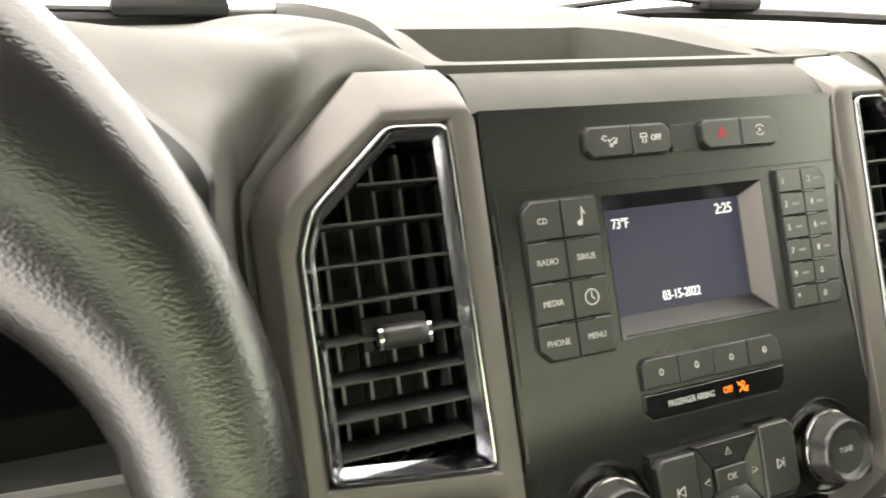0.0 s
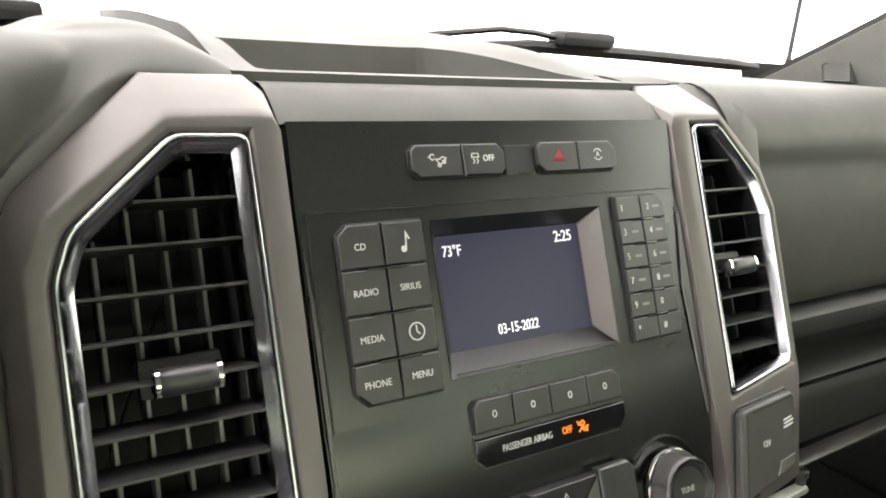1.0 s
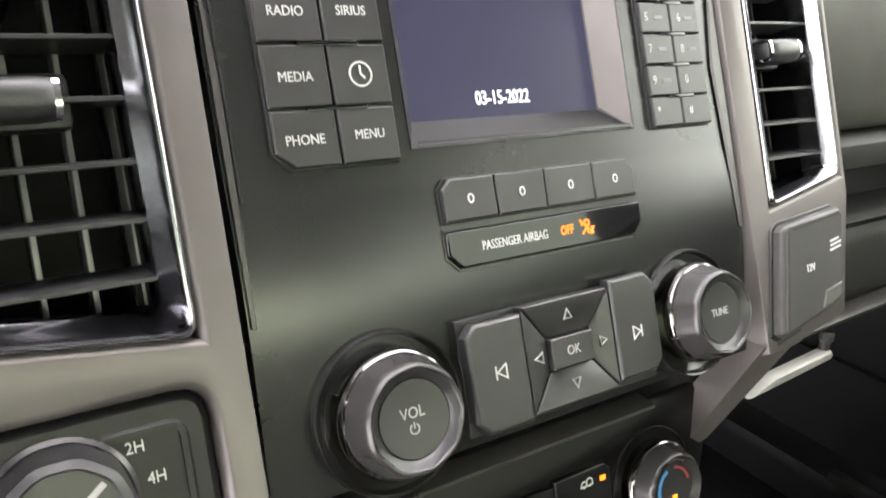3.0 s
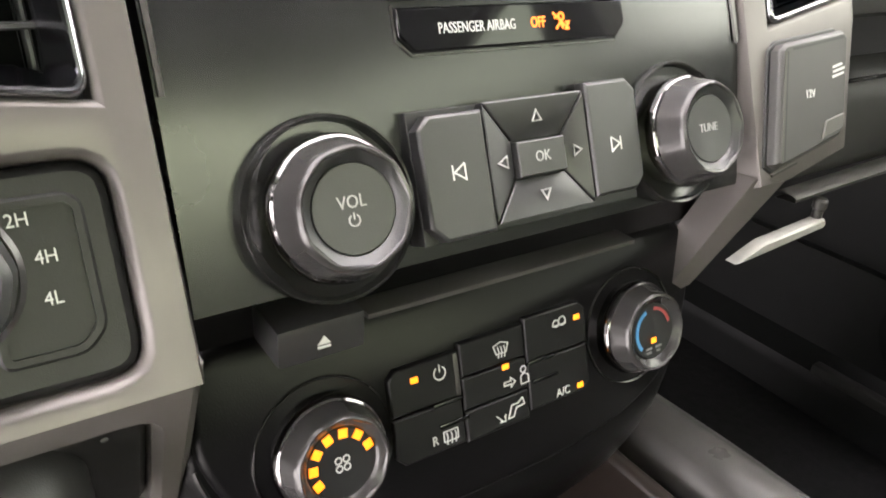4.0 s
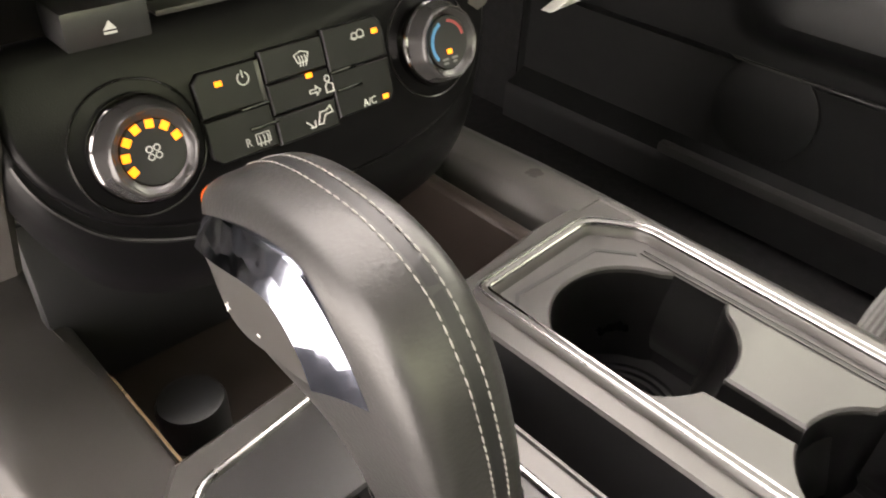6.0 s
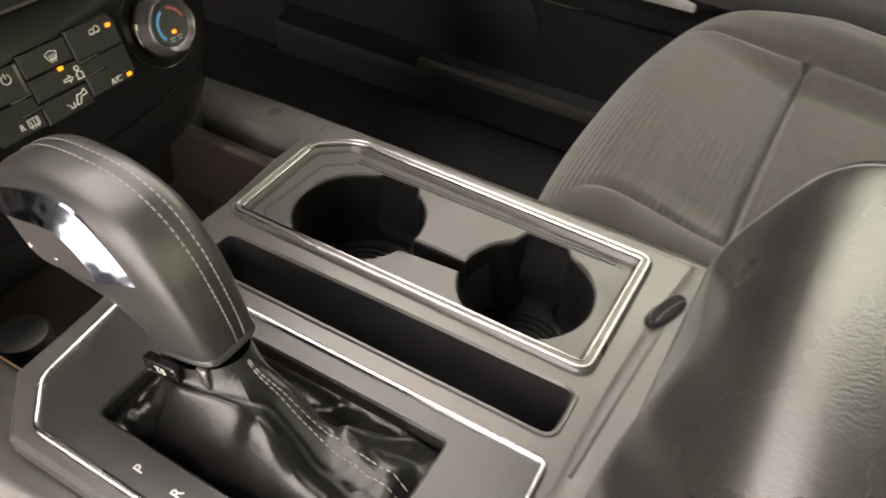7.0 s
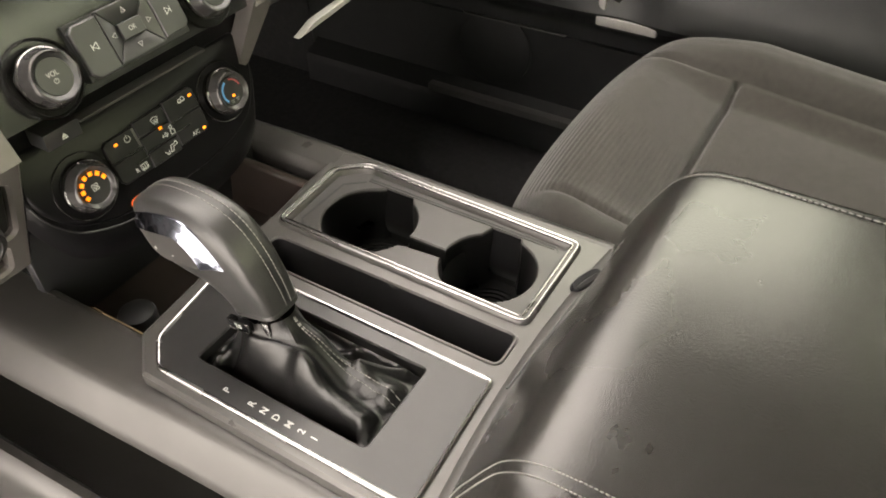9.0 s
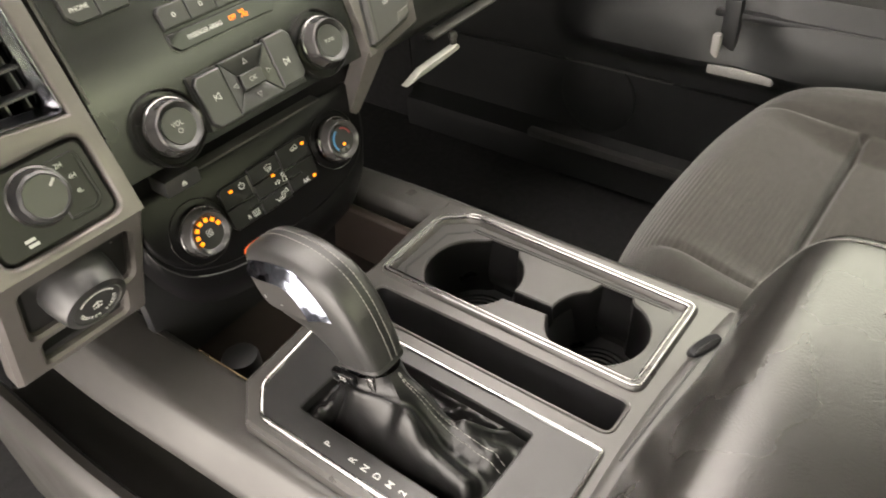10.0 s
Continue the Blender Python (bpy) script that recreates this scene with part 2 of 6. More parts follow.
def ccw(poly):
    area = sum(poly[i - 1][0] * poly[i][1] - poly[i][0] * poly[i - 1][1] for i in range(len(poly)))
    return list(poly) if area > 0 else list(reversed(poly))


def rect(x0, y0, x1, y1):
    return [(x0, y0), (x1, y0), (x1, y1), (x0, y1)]


def stack(loops, m, cap_top=True, cap_bottom=False, bm=None):
    """Closed skin through loops of (x, y, z), each of the same count."""
    bm = bm or bmesh.new()
    rows = [[bm.verts.new(m @ Vector(p)) for p in loop] for loop in loops]
    n = len(rows[0])
    for a, b in zip(rows, rows[1:]):
        for i in range(n):
            bm.faces.new((a[i], a[(i + 1) % n], b[(i + 1) % n], b[i]))
    if cap_top:
        bm.faces.new(rows[-1])
    if cap_bottom:
        bm.faces.new(list(reversed(rows[0])))
    return bm


def key(poly, h, m, bevel=0.0006, base=0.0, bm=None, bottom=False):
    """A raised key: polygon prism with a rounded top edge."""
    poly = ccw(poly)
    loops = [[(x, y, base) for x, y in poly], [(x, y, h - bevel) for x, y in poly]]
    for f in (0.35, 1.0):
        loops.append([(x, y, h - bevel * (1 - f) ** 2) for x, y in offset(poly, bevel * f)])
    return stack(loops, m, True, bottom, bm)


def sweep(path, section, m, closed=True, bm=None):
    """Tube along a flat path: the section's (offset inward, height) at every corner, mitred."""
    bm = bm or bmesh.new()
    path = ccw(path) if closed else list(path)
    n = len(path)
    cols = []
    for i in range(n):
        p = Vector(path[i])
        a = Vector(path[i - 1]) if closed or i else p - (Vector(path[1]) - p)
        b = Vector(path[(i + 1) % n]) if closed or i < n - 1 else p + (p - Vector(path[i - 1]))
        e, f = (p - a).normalized(), (b - p).normalized()
        ne = Vector((-e.y, e.x))
        mm = (ne + Vector((-f.y, f.x))).normalized()
        k = 1 / max(0.35, mm.dot(ne))
        cols.append([bm.verts.new(m @ Vector((*(p + mm * o * k), h))) for o, h in section])
    s = len(section)
    for i in range(n if closed else n - 1):
        c, d = cols[i], cols[(i + 1) % n]
        for j in range(s):
            bm.faces.new((c[j], d[j], d[(j + 1) % s], c[(j + 1) % s]))
    if not closed:
        bm.faces.new(cols[0])
        bm.faces.new(list(reversed(cols[-1])))
    return bm


def bead(w, h, n=5, z=0.0):
    """Half-round section of width w and height h."""
    return [(w * (0.5 - 0.5 * math.cos(math.pi * i / n)), z + h * math.sin(math.pi * i / n)) for i in range(n + 1)] + [(w, z - h), (0, z - h)]


def lathe(profile, m, n=48, facets=0, cut=0.0, bm=None, cap=True):
    """Turned shape from (radius, height) pairs; facets and cut flatten its side into shallow flats."""
    loops = []
    for r, h in profile:
        loop = []
        for i in range(n):
            a = 2 * math.pi * i / n
            k = 1.0
            if facets:
                b = (a % (2 * math.pi / facets)) - math.pi / facets
                k = 1 - cut * (1 - abs(b) * facets / math.pi)
            loop.append((r * k * math.cos(a), r * k * math.sin(a), h))
        loops.append(loop)
    return stack(loops, m, cap, False, bm)


def sheet(rows, bm=None, wrap=False):
    """Skin over a grid of points."""
    bm = bm or bmesh.new()
    vs = [[bm.verts.new(p) for p in row] for row in rows]
    for a, b in zip(vs, vs[1:]):
        k = len(a)
        for i in range(k if wrap else k - 1):
            bm.faces.new((a[i], a[(i + 1) % k], b[(i + 1) % k], b[i]))
    return bm


def thick(bm, vec):
    """Gives an open skin sides and a back, by vec."""
    geo = bmesh.ops.extrude_face_region(bm, geom=bm.faces[:])
    bmesh.ops.translate(bm, vec=vec, verts=[v for v in geo["geom"] if isinstance(v, bmesh.types.BMVert)])
    return bm


def block(x0, x1, y0, y1, z0, z1, bevel=0.002, m=None, bm=None):
    bm2 = bmesh.new()
    bmesh.ops.create_cube(bm2, size=1)
    for v in bm2.verts:
        v.co = Vector(((x0 + x1) / 2 + v.co.x * (x1 - x0), (y0 + y1) / 2 + v.co.y * (y1 - y0), (z0 + z1) / 2 + v.co.z * (z1 - z0)))
    if bevel:
        bmesh.ops.bevel(bm2, geom=bm2.edges[:], offset=bevel, segments=2, affect="EDGES", profile=0.6)
    if m:
        bm2.transform(m)
    if bm is None:
        return bm2
    me = bpy.data.meshes.new("tmp")
    bm2.to_mesh(me)
    bm.from_mesh(me)
    bpy.data.meshes.remove(me)
    bm2.free()
    return bm


def pierced(outer, holes, m, depth, chamfer=0.0, hole_chamfer=0.0, lift=0.0, outer_low=None):
    """A plate with holes: its outer edge falls from the top loop to outer_low (or a chamfer) and on to the back."""
    bm = bmesh.new()
    edges = []
    outer = ccw(outer)
    outer_low = ccw(outer_low) if outer_low else offset(outer, -chamfer)

    def ring(loop, z):
        return [bm.verts.new(m @ Vector((x, y, z))) for x, y in loop]

    def skin(a, b):
        for i in range(len(a)):
            bm.faces.new((a[i], a[(i + 1) % len(a)], b[(i + 1) % len(a)], b[i]))

    top = ring(outer, lift)
    edges += [bm.edges.new((top[i - 1], top[i])) for i in range(len(top))]
    low = ring(outer_low, lift - max(chamfer, 0.0005))
    skin(top, low)
    skin(low, ring(outer_low, lift - depth))
    for hole in holes:
        hole = ccw(hole)
        wide = offset(hole, -hole_chamfer) if hole_chamfer else hole
        t = ring(wide, lift)
        edges += [bm.edges.new((t[i - 1], t[i])) for i in range(len(t))]
        if hole_chamfer:
            l2 = ring(hole, lift - hole_chamfer)
            skin(t, l2)
            t = l2
        skin(t, ring(hole, lift - depth))
    bmesh.ops.triangle_fill(bm, edges=edges, use_beauty=True)
    return bm


def letters(text, size, m, extrude=0.0002, align="CENTER", bold=0.0, narrow=0.9):
    """Mesh of a text in the built-in font, flat on the plane of m."""
    cu = bpy.data.curves.new("text", "FONT")
    cu.body, cu.size, cu.extrude, cu.align_x, cu.align_y, cu.offset = text, size, extrude, align, "CENTER", bold
    cu.resolution_u = 3
    tmp = bpy.data.objects.new("text", cu)
    scene.collection.objects.link(tmp)
    bpy.context.view_layer.update()
    me = bpy.data.meshes.new_from_object(tmp.evaluated_get(bpy.context.evaluated_depsgraph_get()))
    bpy.data.objects.remove(tmp)
    bpy.data.curves.remove(cu)
    bm = bmesh.new()
    bm.from_mesh(me)
    bpy.data.meshes.remove(me)
    bm.transform(m @ Matrix.Diagonal((narrow, 1, 1, 1)))
    return bm


def strokes(lines, w, m, h=0.0003, bm=None):
    """Thin raised strokes along flat polylines."""
    bm = bm or bmesh.new()
    for line in lines:
        sweep(line, [(-w / 2, 0), (-w / 2, h), (w / 2, h), (w / 2, 0)], m, closed=False, bm=bm)
    return bm


def arc(cx, cy, r, a0, a1, n=14):
    return [(cx + r * math.cos(radians(a0 + (a1 - a0) * i / n)), cy + r * math.sin(radians(a0 + (a1 - a0) * i / n))) for i in range(n + 1)]


def face(x, v, w=0.0):
    """Pose on the leaning face of the instrument panel: x across, v up along the face, w out of it."""
    up, out = Vector((0, 0.381, 0.9245)), Vector((0, -0.9245, 0.381))
    p = Vector((x, 0.024, 0.655)) + up * v + out * w
    return Matrix(((1, up.x, out.x, p.x), (0, up.y, out.y, p.y), (0, up.z, out.z, p.z), (0, 0, 0, 1)))


def climate(x, v, w=0.0):
    """The same on the face of the climate panel."""
    up = Vector((0, 0.302, 0.9533))
    out = Vector((0, -0.9533, 0.302))
    p = Vector((x, 0.020, 0.53)) + up * v + out * w
    return Matrix(((1, up.x, out.x, p.x), (0, up.y, out.y, p.y), (0, up.z, out.z, p.z), (0, 0, 0, 1)))


def flat(x, y, z, turn=0.0):
    return pose(x, y, z, 0, 0, turn)


def smooth(a, b, t):
    t = min(1.0, max(0.0, (t - a) / (b - a)))
    return t * t * (3 - 2 * t)


# ---- cabin shell ----
solo("floor", block(-0.95, 0.95, -2.3, 0.9, -0.03, 0.0, 0), CARPET, "black carpet on the cabin floor", "floor", kind="structure")
solo("wall_front", block(-0.95, 0.95, 0.86, 0.9, 0.0, 0.845, 0), CARPET, "dark carpeted firewall below the dashboard", "wall", kind="structure")
# Unseen floor, kept pale to bounce light up to the ceiling.
solo("ground", block(-6, 6, -8, 6, -0.62, -0.60, 0), mat("bounce_floor", (0.80, 0.79, 0.77), 0.6, vary=0.05, scale=2), "unseen pale grey floor outside the truck, added to bounce light in", "ground", kind="structure")
for side, nm in ((1, "wall_right"), (-1, "wall_left")):
    solo(nm, block(min(side * 0.89, side * 0.95), max(side * 0.89, side * 0.95), 0.62, 0.9, 0.0, 0.845, 0), CARPET, "dark kick panel beside the footwell", "wall", kind="structure")
solo("ceiling", block(-0.78, 0.78, -2.3, -0.20, 1.40, 1.44, 0), HEADLINER, "woven headliner under the cab roof, darkened to keep reflections dim", "ceiling", kind="structure")
bm = block(-0.95, 0.95, -2.3, -2.26, 0.0, 0.95, 0)
block(-0.78, 0.78, -2.3, -2.26, 1.34, 1.40, 0, bm=bm)
solo("window_2", block(-0.80, 0.80, -2.285, -2.275, 0.94, 1.35, 0), TINT, "dark tinted back window of the cab", "window", kind="structure")
solo("wall_back", bm, DOORP, "dark rear wall of the cab below the back window", "wall", kind="structure")

rows = []
for s in np.linspace(0, 1, 9):
    rows.append([((1 - 0.22 * s) * x, (0.655 - 0.115 * (x / 0.8) ** 2) * (1 - s) - 0.20 * s, 0.872 + 0.53 * s + 0.03 * math.sin(math.pi * s)) for x in np.linspace(-0.84, 0.84, 21)])
pane = thick(sheet(rows), (0, -0.003, -0.003))
glass = solo("window_1", pane, GLASS, "clear sloping windshield glass above the dashboard", "windshield", kind="structure")
glass.visible_shadow = False

for side, nm in ((1, "door_1"), (-1, "door_2")):
    door = thing(nm, (side * 0.9, -0.1, 0.5), "dark grey moulded door panel with a pull handle beside the seat" if side > 0 else "open driver doorway with pillar and rear panel", "door", kind="structure")
    xs = [side * x for x in (0.89, 0.95)]
    x0, x1 = min(xs), max(xs)
    if side > 0:
        part("lower_panel", block(x0, x1, -0.62, 0.62, 0.0, 0.90, 0.006), DOORP, door)
        # moulded relief of the passenger door: upper shoulder, armrest with pull cup, map pocket
        def relief(y, z):
            d = 0.03 * smooth(0.83, 0.90, z) + 0.055 * smooth(0.30, 0.36, z) * (1 - smooth(0.40, 0.50, z)) * smooth(0.22, 0.10, y)
            d += 0.05 * (1 - smooth(0.085, 0.11, z)) + 0.028 * smooth(0.26, 0.28, z) * (1 - smooth(0.34, 0.5, z))
            d -= 0.03 * math.exp(-((y + 0.16) / 0.05) ** 2 - ((z - 0.40) / 0.045) ** 2)
            return d
        rows = [[(0.888 - relief(y, z), y, z) for y in np.linspace(-0.6, 0.6, 60)] for z in np.linspace(0.02, 0.9, 90)]
        part("trim_skin", sheet(rows), DOORP, door)
        bm = block(0.812, 0.835, -0.224, -0.114, 0.335, 0.352, 0.004)
        part("pull_handle", bm, mat("handle_silver", (0.30, 0.29, 0.28), 0.4, 0.3), door, "satin silver pull handle")
        part("pull_upright", block(0.816, 0.834, -0.128, -0.114, 0.340, 0.402, 0.004), bpy.data.materials["handle_silver"], door, "satin silver end of the pull")
        part("pull_frame", block(0.828, 0.848, -0.150, -0.122, 0.352, 0.46, 0.006), BLACK, door)
        part("pull_cup", block(0.846, 0.862, -0.29, -0.150, 0.352, 0.425, 0.006), DOORI, door)
        part("pull_sill", block(0.836, 0.856, -0.36, -0.105, 0.425, 0.437, 0.005), BLACK, door)
        trim_line = rounded(rect(-0.19, 0.270, 0.050, 0.395), 0.018, 4)
        part("panel_bead", sweep(trim_line, bead(0.004, 0.0025, 4), Matrix(((0, 0, -1, 0.8650), (-1, 0, 0, 0), (0, 1, 0, 0), (0, 0, 0, 1)))), DASH_LOW, door)
        rows = [[(0.880 - 0.010 * smooth(0.5, 0.44, abs(u - 0.5)) * smooth(0.5, 0.44, abs(w - 0.5)), -0.235 - 0.30 * u, 0.42 + 0.16 * w) for u in np.linspace(0, 1, 14)] for w in np.linspace(0, 1, 10)]
        part("upper_insert", sheet(rows), DOORI, door, "grey padded door insert")
        rows = [[(0.882 - 0.012 * smooth(0.5, 0.42, abs(u - 0.5)) * smooth(0.5, 0.42, abs(w - 0.5)), 0.12 - 0.29 * u, 0.40 + 0.20 * w) for u in np.linspace(0, 1, 14)] for w in np.linspace(0, 1, 10)]
        part("front_insert", sheet(rows), DOORP, door)
        part("speaker_cover", lathe([(0.082, 0.0), (0.082, 0.006), (0.074, 0.009), (0.0, 0.011)], Matrix.Translation((0.888, 0.12, 0.20)) @ pose(0, 0, 0, 0, -90, 0), 36), DOORP, door)
        part("pocket_lip", block(0.825, 0.845, -0.30, 0.25, 0.095, 0.113, 0.005), DASH_LOW, door)
        part("window_glass", block(0.862, 0.868, -0.61, 0.10, 0.89, 1.27, 0), SIDEGLASS, door, "closed green-tinted side window")
        part("inner_handle", block(0.858, 0.872, -0.09, 0.01, 0.60, 0.66, 0.005), CHROME, door, "chrome door release")
    # Unseen rail, set low and dark to shape reflections on lid and panel.
    part("header_rail", block(min(side * 0.72, side * 0.80), max(side * 0.72, side * 0.80), -2.3, -0.14, 1.258, 1.41, 0.02), ROOFTRIM, door)
    part("b_pillar", block(min(side * 0.80, side * 0.92), max(side * 0.80, side * 0.92), -0.75, -0.6, 0.93, 1.36, 0.02), ROOFTRIM, door)
    part("b_pillar_cover", block(min(side * 0.80, side * 0.92), max(side * 0.80, side * 0.92), -0.76, -0.59, 0.0, 0.93, 0.02), DOORP, door)
    part("rear_glass", block(min(side * 0.82, side * 0.83), max(side * 0.82, side * 0.83), -2.28, -0.74, 0.90, 1.40, 0), PRIVACY, door, "dark privacy glass")
    part("rear_panel", block(x0, x1, -2.3, -0.75, 0.0, 0.92, 0.006), DOORP, door)

for side, nm in ((1, "pillar_right"), (-1, "pillar_left")):
    line = [(0.815, 0.54, 0.865), (0.79, 0.44, 0.909), (0.755, 0.307, 0.970), (0.70, 0.10, 1.09), (0.66, -0.06, 1.22), (0.62, -0.20, 1.39)]
    wide = [0.30, 0.22, 0.13, 0.07, 0.06, 0.06]
    rows = []
    for (x, y, z), w in zip(line, wide):
        rows.append([(side * (x + a), y + b * w + c, z + d) for a, b, c, d in ((0.0, 0.0, 0.0, 0.0), (0.015, -0.5, 0.0, -0.012), (0.035, -1.0, 0.0, -0.016), (0.075, -1.0, 0.0, -0.02), (0.075, 0.0, 0.02, 0.0), (0.02, 0.0, 0.02, 0.003))])
    p = thing(nm, (side * 0.8, 0.45, 0.85), "light grey plastic windshield pillar trim with a square grille", "pillar", kind="structure")
    part("pillar_trim", sheet(rows, wrap=True), PILLAR, p, angle=50)
    part("glass_seal", sheet([[(side * (x + a), y + b, z + c) for a, b, c in ((-0.001, 0.0, 0.001), (0.001, 0.012, 0.004), (0.006, 0.012, 0.003))] for x, y, z in line]), RUBBER, p, "black glass seal")
    if side > 0:
        quad = [Vector((0.798, 0.412, 0.9045)), Vector((0.798, 0.372, 0.9255)), Vector((0.800, 0.363, 0.8830)), Vector((0.800, 0.407, 0.8810))]
        inward = Vector((-1, 0.02, 0.1)).normalized()
        mid = sum(quad, Vector()) / 4
        bm = bmesh.new()
        rings = [[q - inward * 0.010 for q in quad], [q + inward * 0.004 for q in quad], [q.lerp(mid, 0.06) + inward * 0.006 for q in quad], [q.lerp(mid, 0.14) + inward * 0.004 for q in quad]]
        part("tweeter_grille", stack(rings, Matrix()), GRILLE, p, "grey square speaker grille")

# outside at the foot of the windshield
solo("cowl", block(-0.95, 0.95, 0.60, 0.92, 0.835, 0.852, 0.006), RUBBER, "black plastic cowl at the foot of the windshield", "cowl", kind="structure")


def tube(points, radii, n=8, flat_k=1.0):
    """Rod along a polyline, its section squashed in height by flat_k."""
    rows = []
    for i, (p, r) in enumerate(zip(points, radii)):
        d = (Vector(points[min(i + 1, len(points) - 1)]) - Vector(points[max(i - 1, 0)])).normalized()
        s1 = d.cross(Vector((0, 0, 1))).normalized()
        u1 = s1.cross(d)
        rows.append([Vector(p) + s1 * r * math.cos(a) + u1 * r * flat_k * math.sin(a) for a in np.linspace(0, 2 * math.pi, n + 1)[:-1]])
    bm = sheet(rows, wrap=True)
    bm.verts.ensure_lookup_table()
    bm.faces.new([bm.verts[i] for i in range(n)])
    bm.faces.new([bm.verts[len(bm.verts) - 1 - i] for i in range(n)])
    return bm


def wiper(blade, arm_pts, px0, px1, py, pz):
    w = thing("windshield_wiper", (px0, py, pz), "black wiper arm parked along the windshield base", "wiper", "windshield wipers")
    part("blade", tube(blade, [0.005] + [0.0100] * (len(blade) - 2) + [0.006], 8, 0.9), RUBBER, w)
    part("arm", tube(arm_pts, [0.003] + [0.006] * (len(arm_pts) - 1), 8, 0.7), RUBBER, w)
    part("pivot_cover", block(px0, px1, py - 0.02, py + 0.02, pz, pz + 0.021, 0.009), RUBBER, w)


wiper([(-0.70, 0.57, 0.893), (-0.55, 0.585, 0.8945), (-0.30, 0.605, 0.8965), (-0.04, 0.625, 0.8985), (0.026, 0.628, 0.8985)], [(-0.62, 0.59, 0.905), (-0.45, 0.60, 0.907), (-0.32, 0.60, 0.905)], -0.325, -0.205, 0.605, 0.898)
wiper([(0.310, 0.605, 0.902), (0.40, 0.600, 0.9045), (0.60, 0.575, 0.9010), (0.77, 0.545, 0.8955), (0.815, 0.535, 0.893)], [(0.10, 0.615, 0.903), (0.22, 0.61, 0.9085), (0.344, 0.60, 0.924), (0.40, 0.595, 0.9225), (0.445, 0.59, 0.917)], 0.433, 0.532, 0.588, 0.9075)
ant = thing("antenna", (0.98, 0.60, 0.7), "thin black whip antenna on the fender outside", "antenna")
part("mast", lathe([(0.010, 0), (0.0065, 0.70), (0.0058, 0.955), (0.0042, 0.965), (0.0034, 1.45), (0.001, 1.46)], pose(0.955, 0.593, -0.05, 1, 0, 0), 10), RUBBER, ant)

# ---- dashboard ----
dash = thing("dashboard", (0, 0.3, 0.8), "dark grey soft plastic dashboard with an open tray on top", "dashboard")


def dash_front(x):
    """Front edge of the dash top."""
    return 0.152 + 0.022 * smooth(0.15, 0.22, abs(x))


def dash_end(x):
    """Far edge of the dash top, at the curved foot of the windshield."""
    return 0.62 - 0.115 * (x / 0.8) ** 2


def dash_z(x, y):
    z = 0.886 + (0.013 - 0.022 * smooth(0.1, 0.8, abs(x))) * smooth(0.15, 0.55, y) + 0.012 * math.exp(-((x - 0.15) / 0.06) ** 2) * smooth(0.16, 0.32, y)
    z += 0.020 * math.exp(-((x + 0.205) / 0.06) ** 4) * smooth(0.14, 0.26, y) * (1 - 0.4 * smooth(0.35, 0.6, y))
    z += 0.009 * smooth(0.17, 0.29, y) * smooth(0.20, 0.08, x)
    z -= 0.012 * smooth(0.62, 0.88, abs(x))
    return z


rows = []
for k, v in enumerate(np.concatenate([np.linspace(0, 1, 7), np.linspace(2, 3, 25), np.linspace(4, 5, 30)])):
    row = []
    y0 = 0.152 + 0.018 * v if v <= 1 else (0.1745 + 0.1275 * (v - 2) if v <= 3 else 0.3065 + 0.3135 * (v - 4))
    f = min(1.0, max(0.0, (y0 - 0.172) / 0.133))
    xl, xr = -0.130 + 0.012 * f, 0.128 - 0.076 * f
    cols = [(x, 0) for x in np.linspace(-0.152, xl - 0.0015, 6)] + [(x, 1) for x in np.linspace(xl + 0.003, xr - 0.003, 40)] + [(x, 0) for x in np.linspace(xr + 0.0015, 0.88, 60)]
    for x, mid in cols:
        y = y0 + (dash_front(x) - 0.152) * (1 - smooth(0.0, 1.0, (y0 - 0.152) / 0.06)) - (0.62 - dash_end(x)) * smooth(0.0, 1.0, (y0 - 0.30) / 0.32)
        row.append((x, y, dash_z(x, y) - (0.034 if mid and 1.5 < v < 3.5 else 0.0)))
    rows.append(row)
part("dash_top", thick(sheet(rows), (0, 0, -0.06)), DASH, dash, angle=40)
rows = [[(x, 0.1755 + 0.126 * t, dash_z(x, 0.24) - 0.031) for x in np.linspace(-0.126 + 0.012 * t, 0.124 - 0.076 * t, 8)] for t in np.linspace(0, 1, 4)]
part("tray_mat", thick(sheet(rows), (0, 0, -0.001)), TRAY, dash)

# rounded band between the tray and the control panel
prof = [(0.1515, 0.874), (0.1515, 0.8785), (0.1495, 0.8812), (0.143, 0.8808), (0.134, 0.8778), (0.124, 0.8722), (0.1165, 0.8665), (0.1125, 0.8625), (0.120, 0.859)]
part("band", sheet([[(x, y, z) for x in np.linspace(-0.1405, 0.1405, 12)] for y, z in prof]), DASH, dash)

# passenger side pad, trim band and glove box
prof = [(0.180, 0.8868), (0.170, 0.8866), (0.158, 0.8842), (0.144, 0.8775), (0.131, 0.865), (0.122, 0.85), (0.118, 0.838), (0.120, 0.829), (0.119, 0.82), (0.113, 0.80), (0.109, 0.775), (0.107, 0.745),
        (0.108, 0.715), (0.111, 0.700), (0.118, 0.6945), (0.14, 0.694)]
xs2 = np.linspace(0.232, 0.87, 42)


def bow(x):
    return 0.05 * smooth(0.55, 0.87, x) ** 2


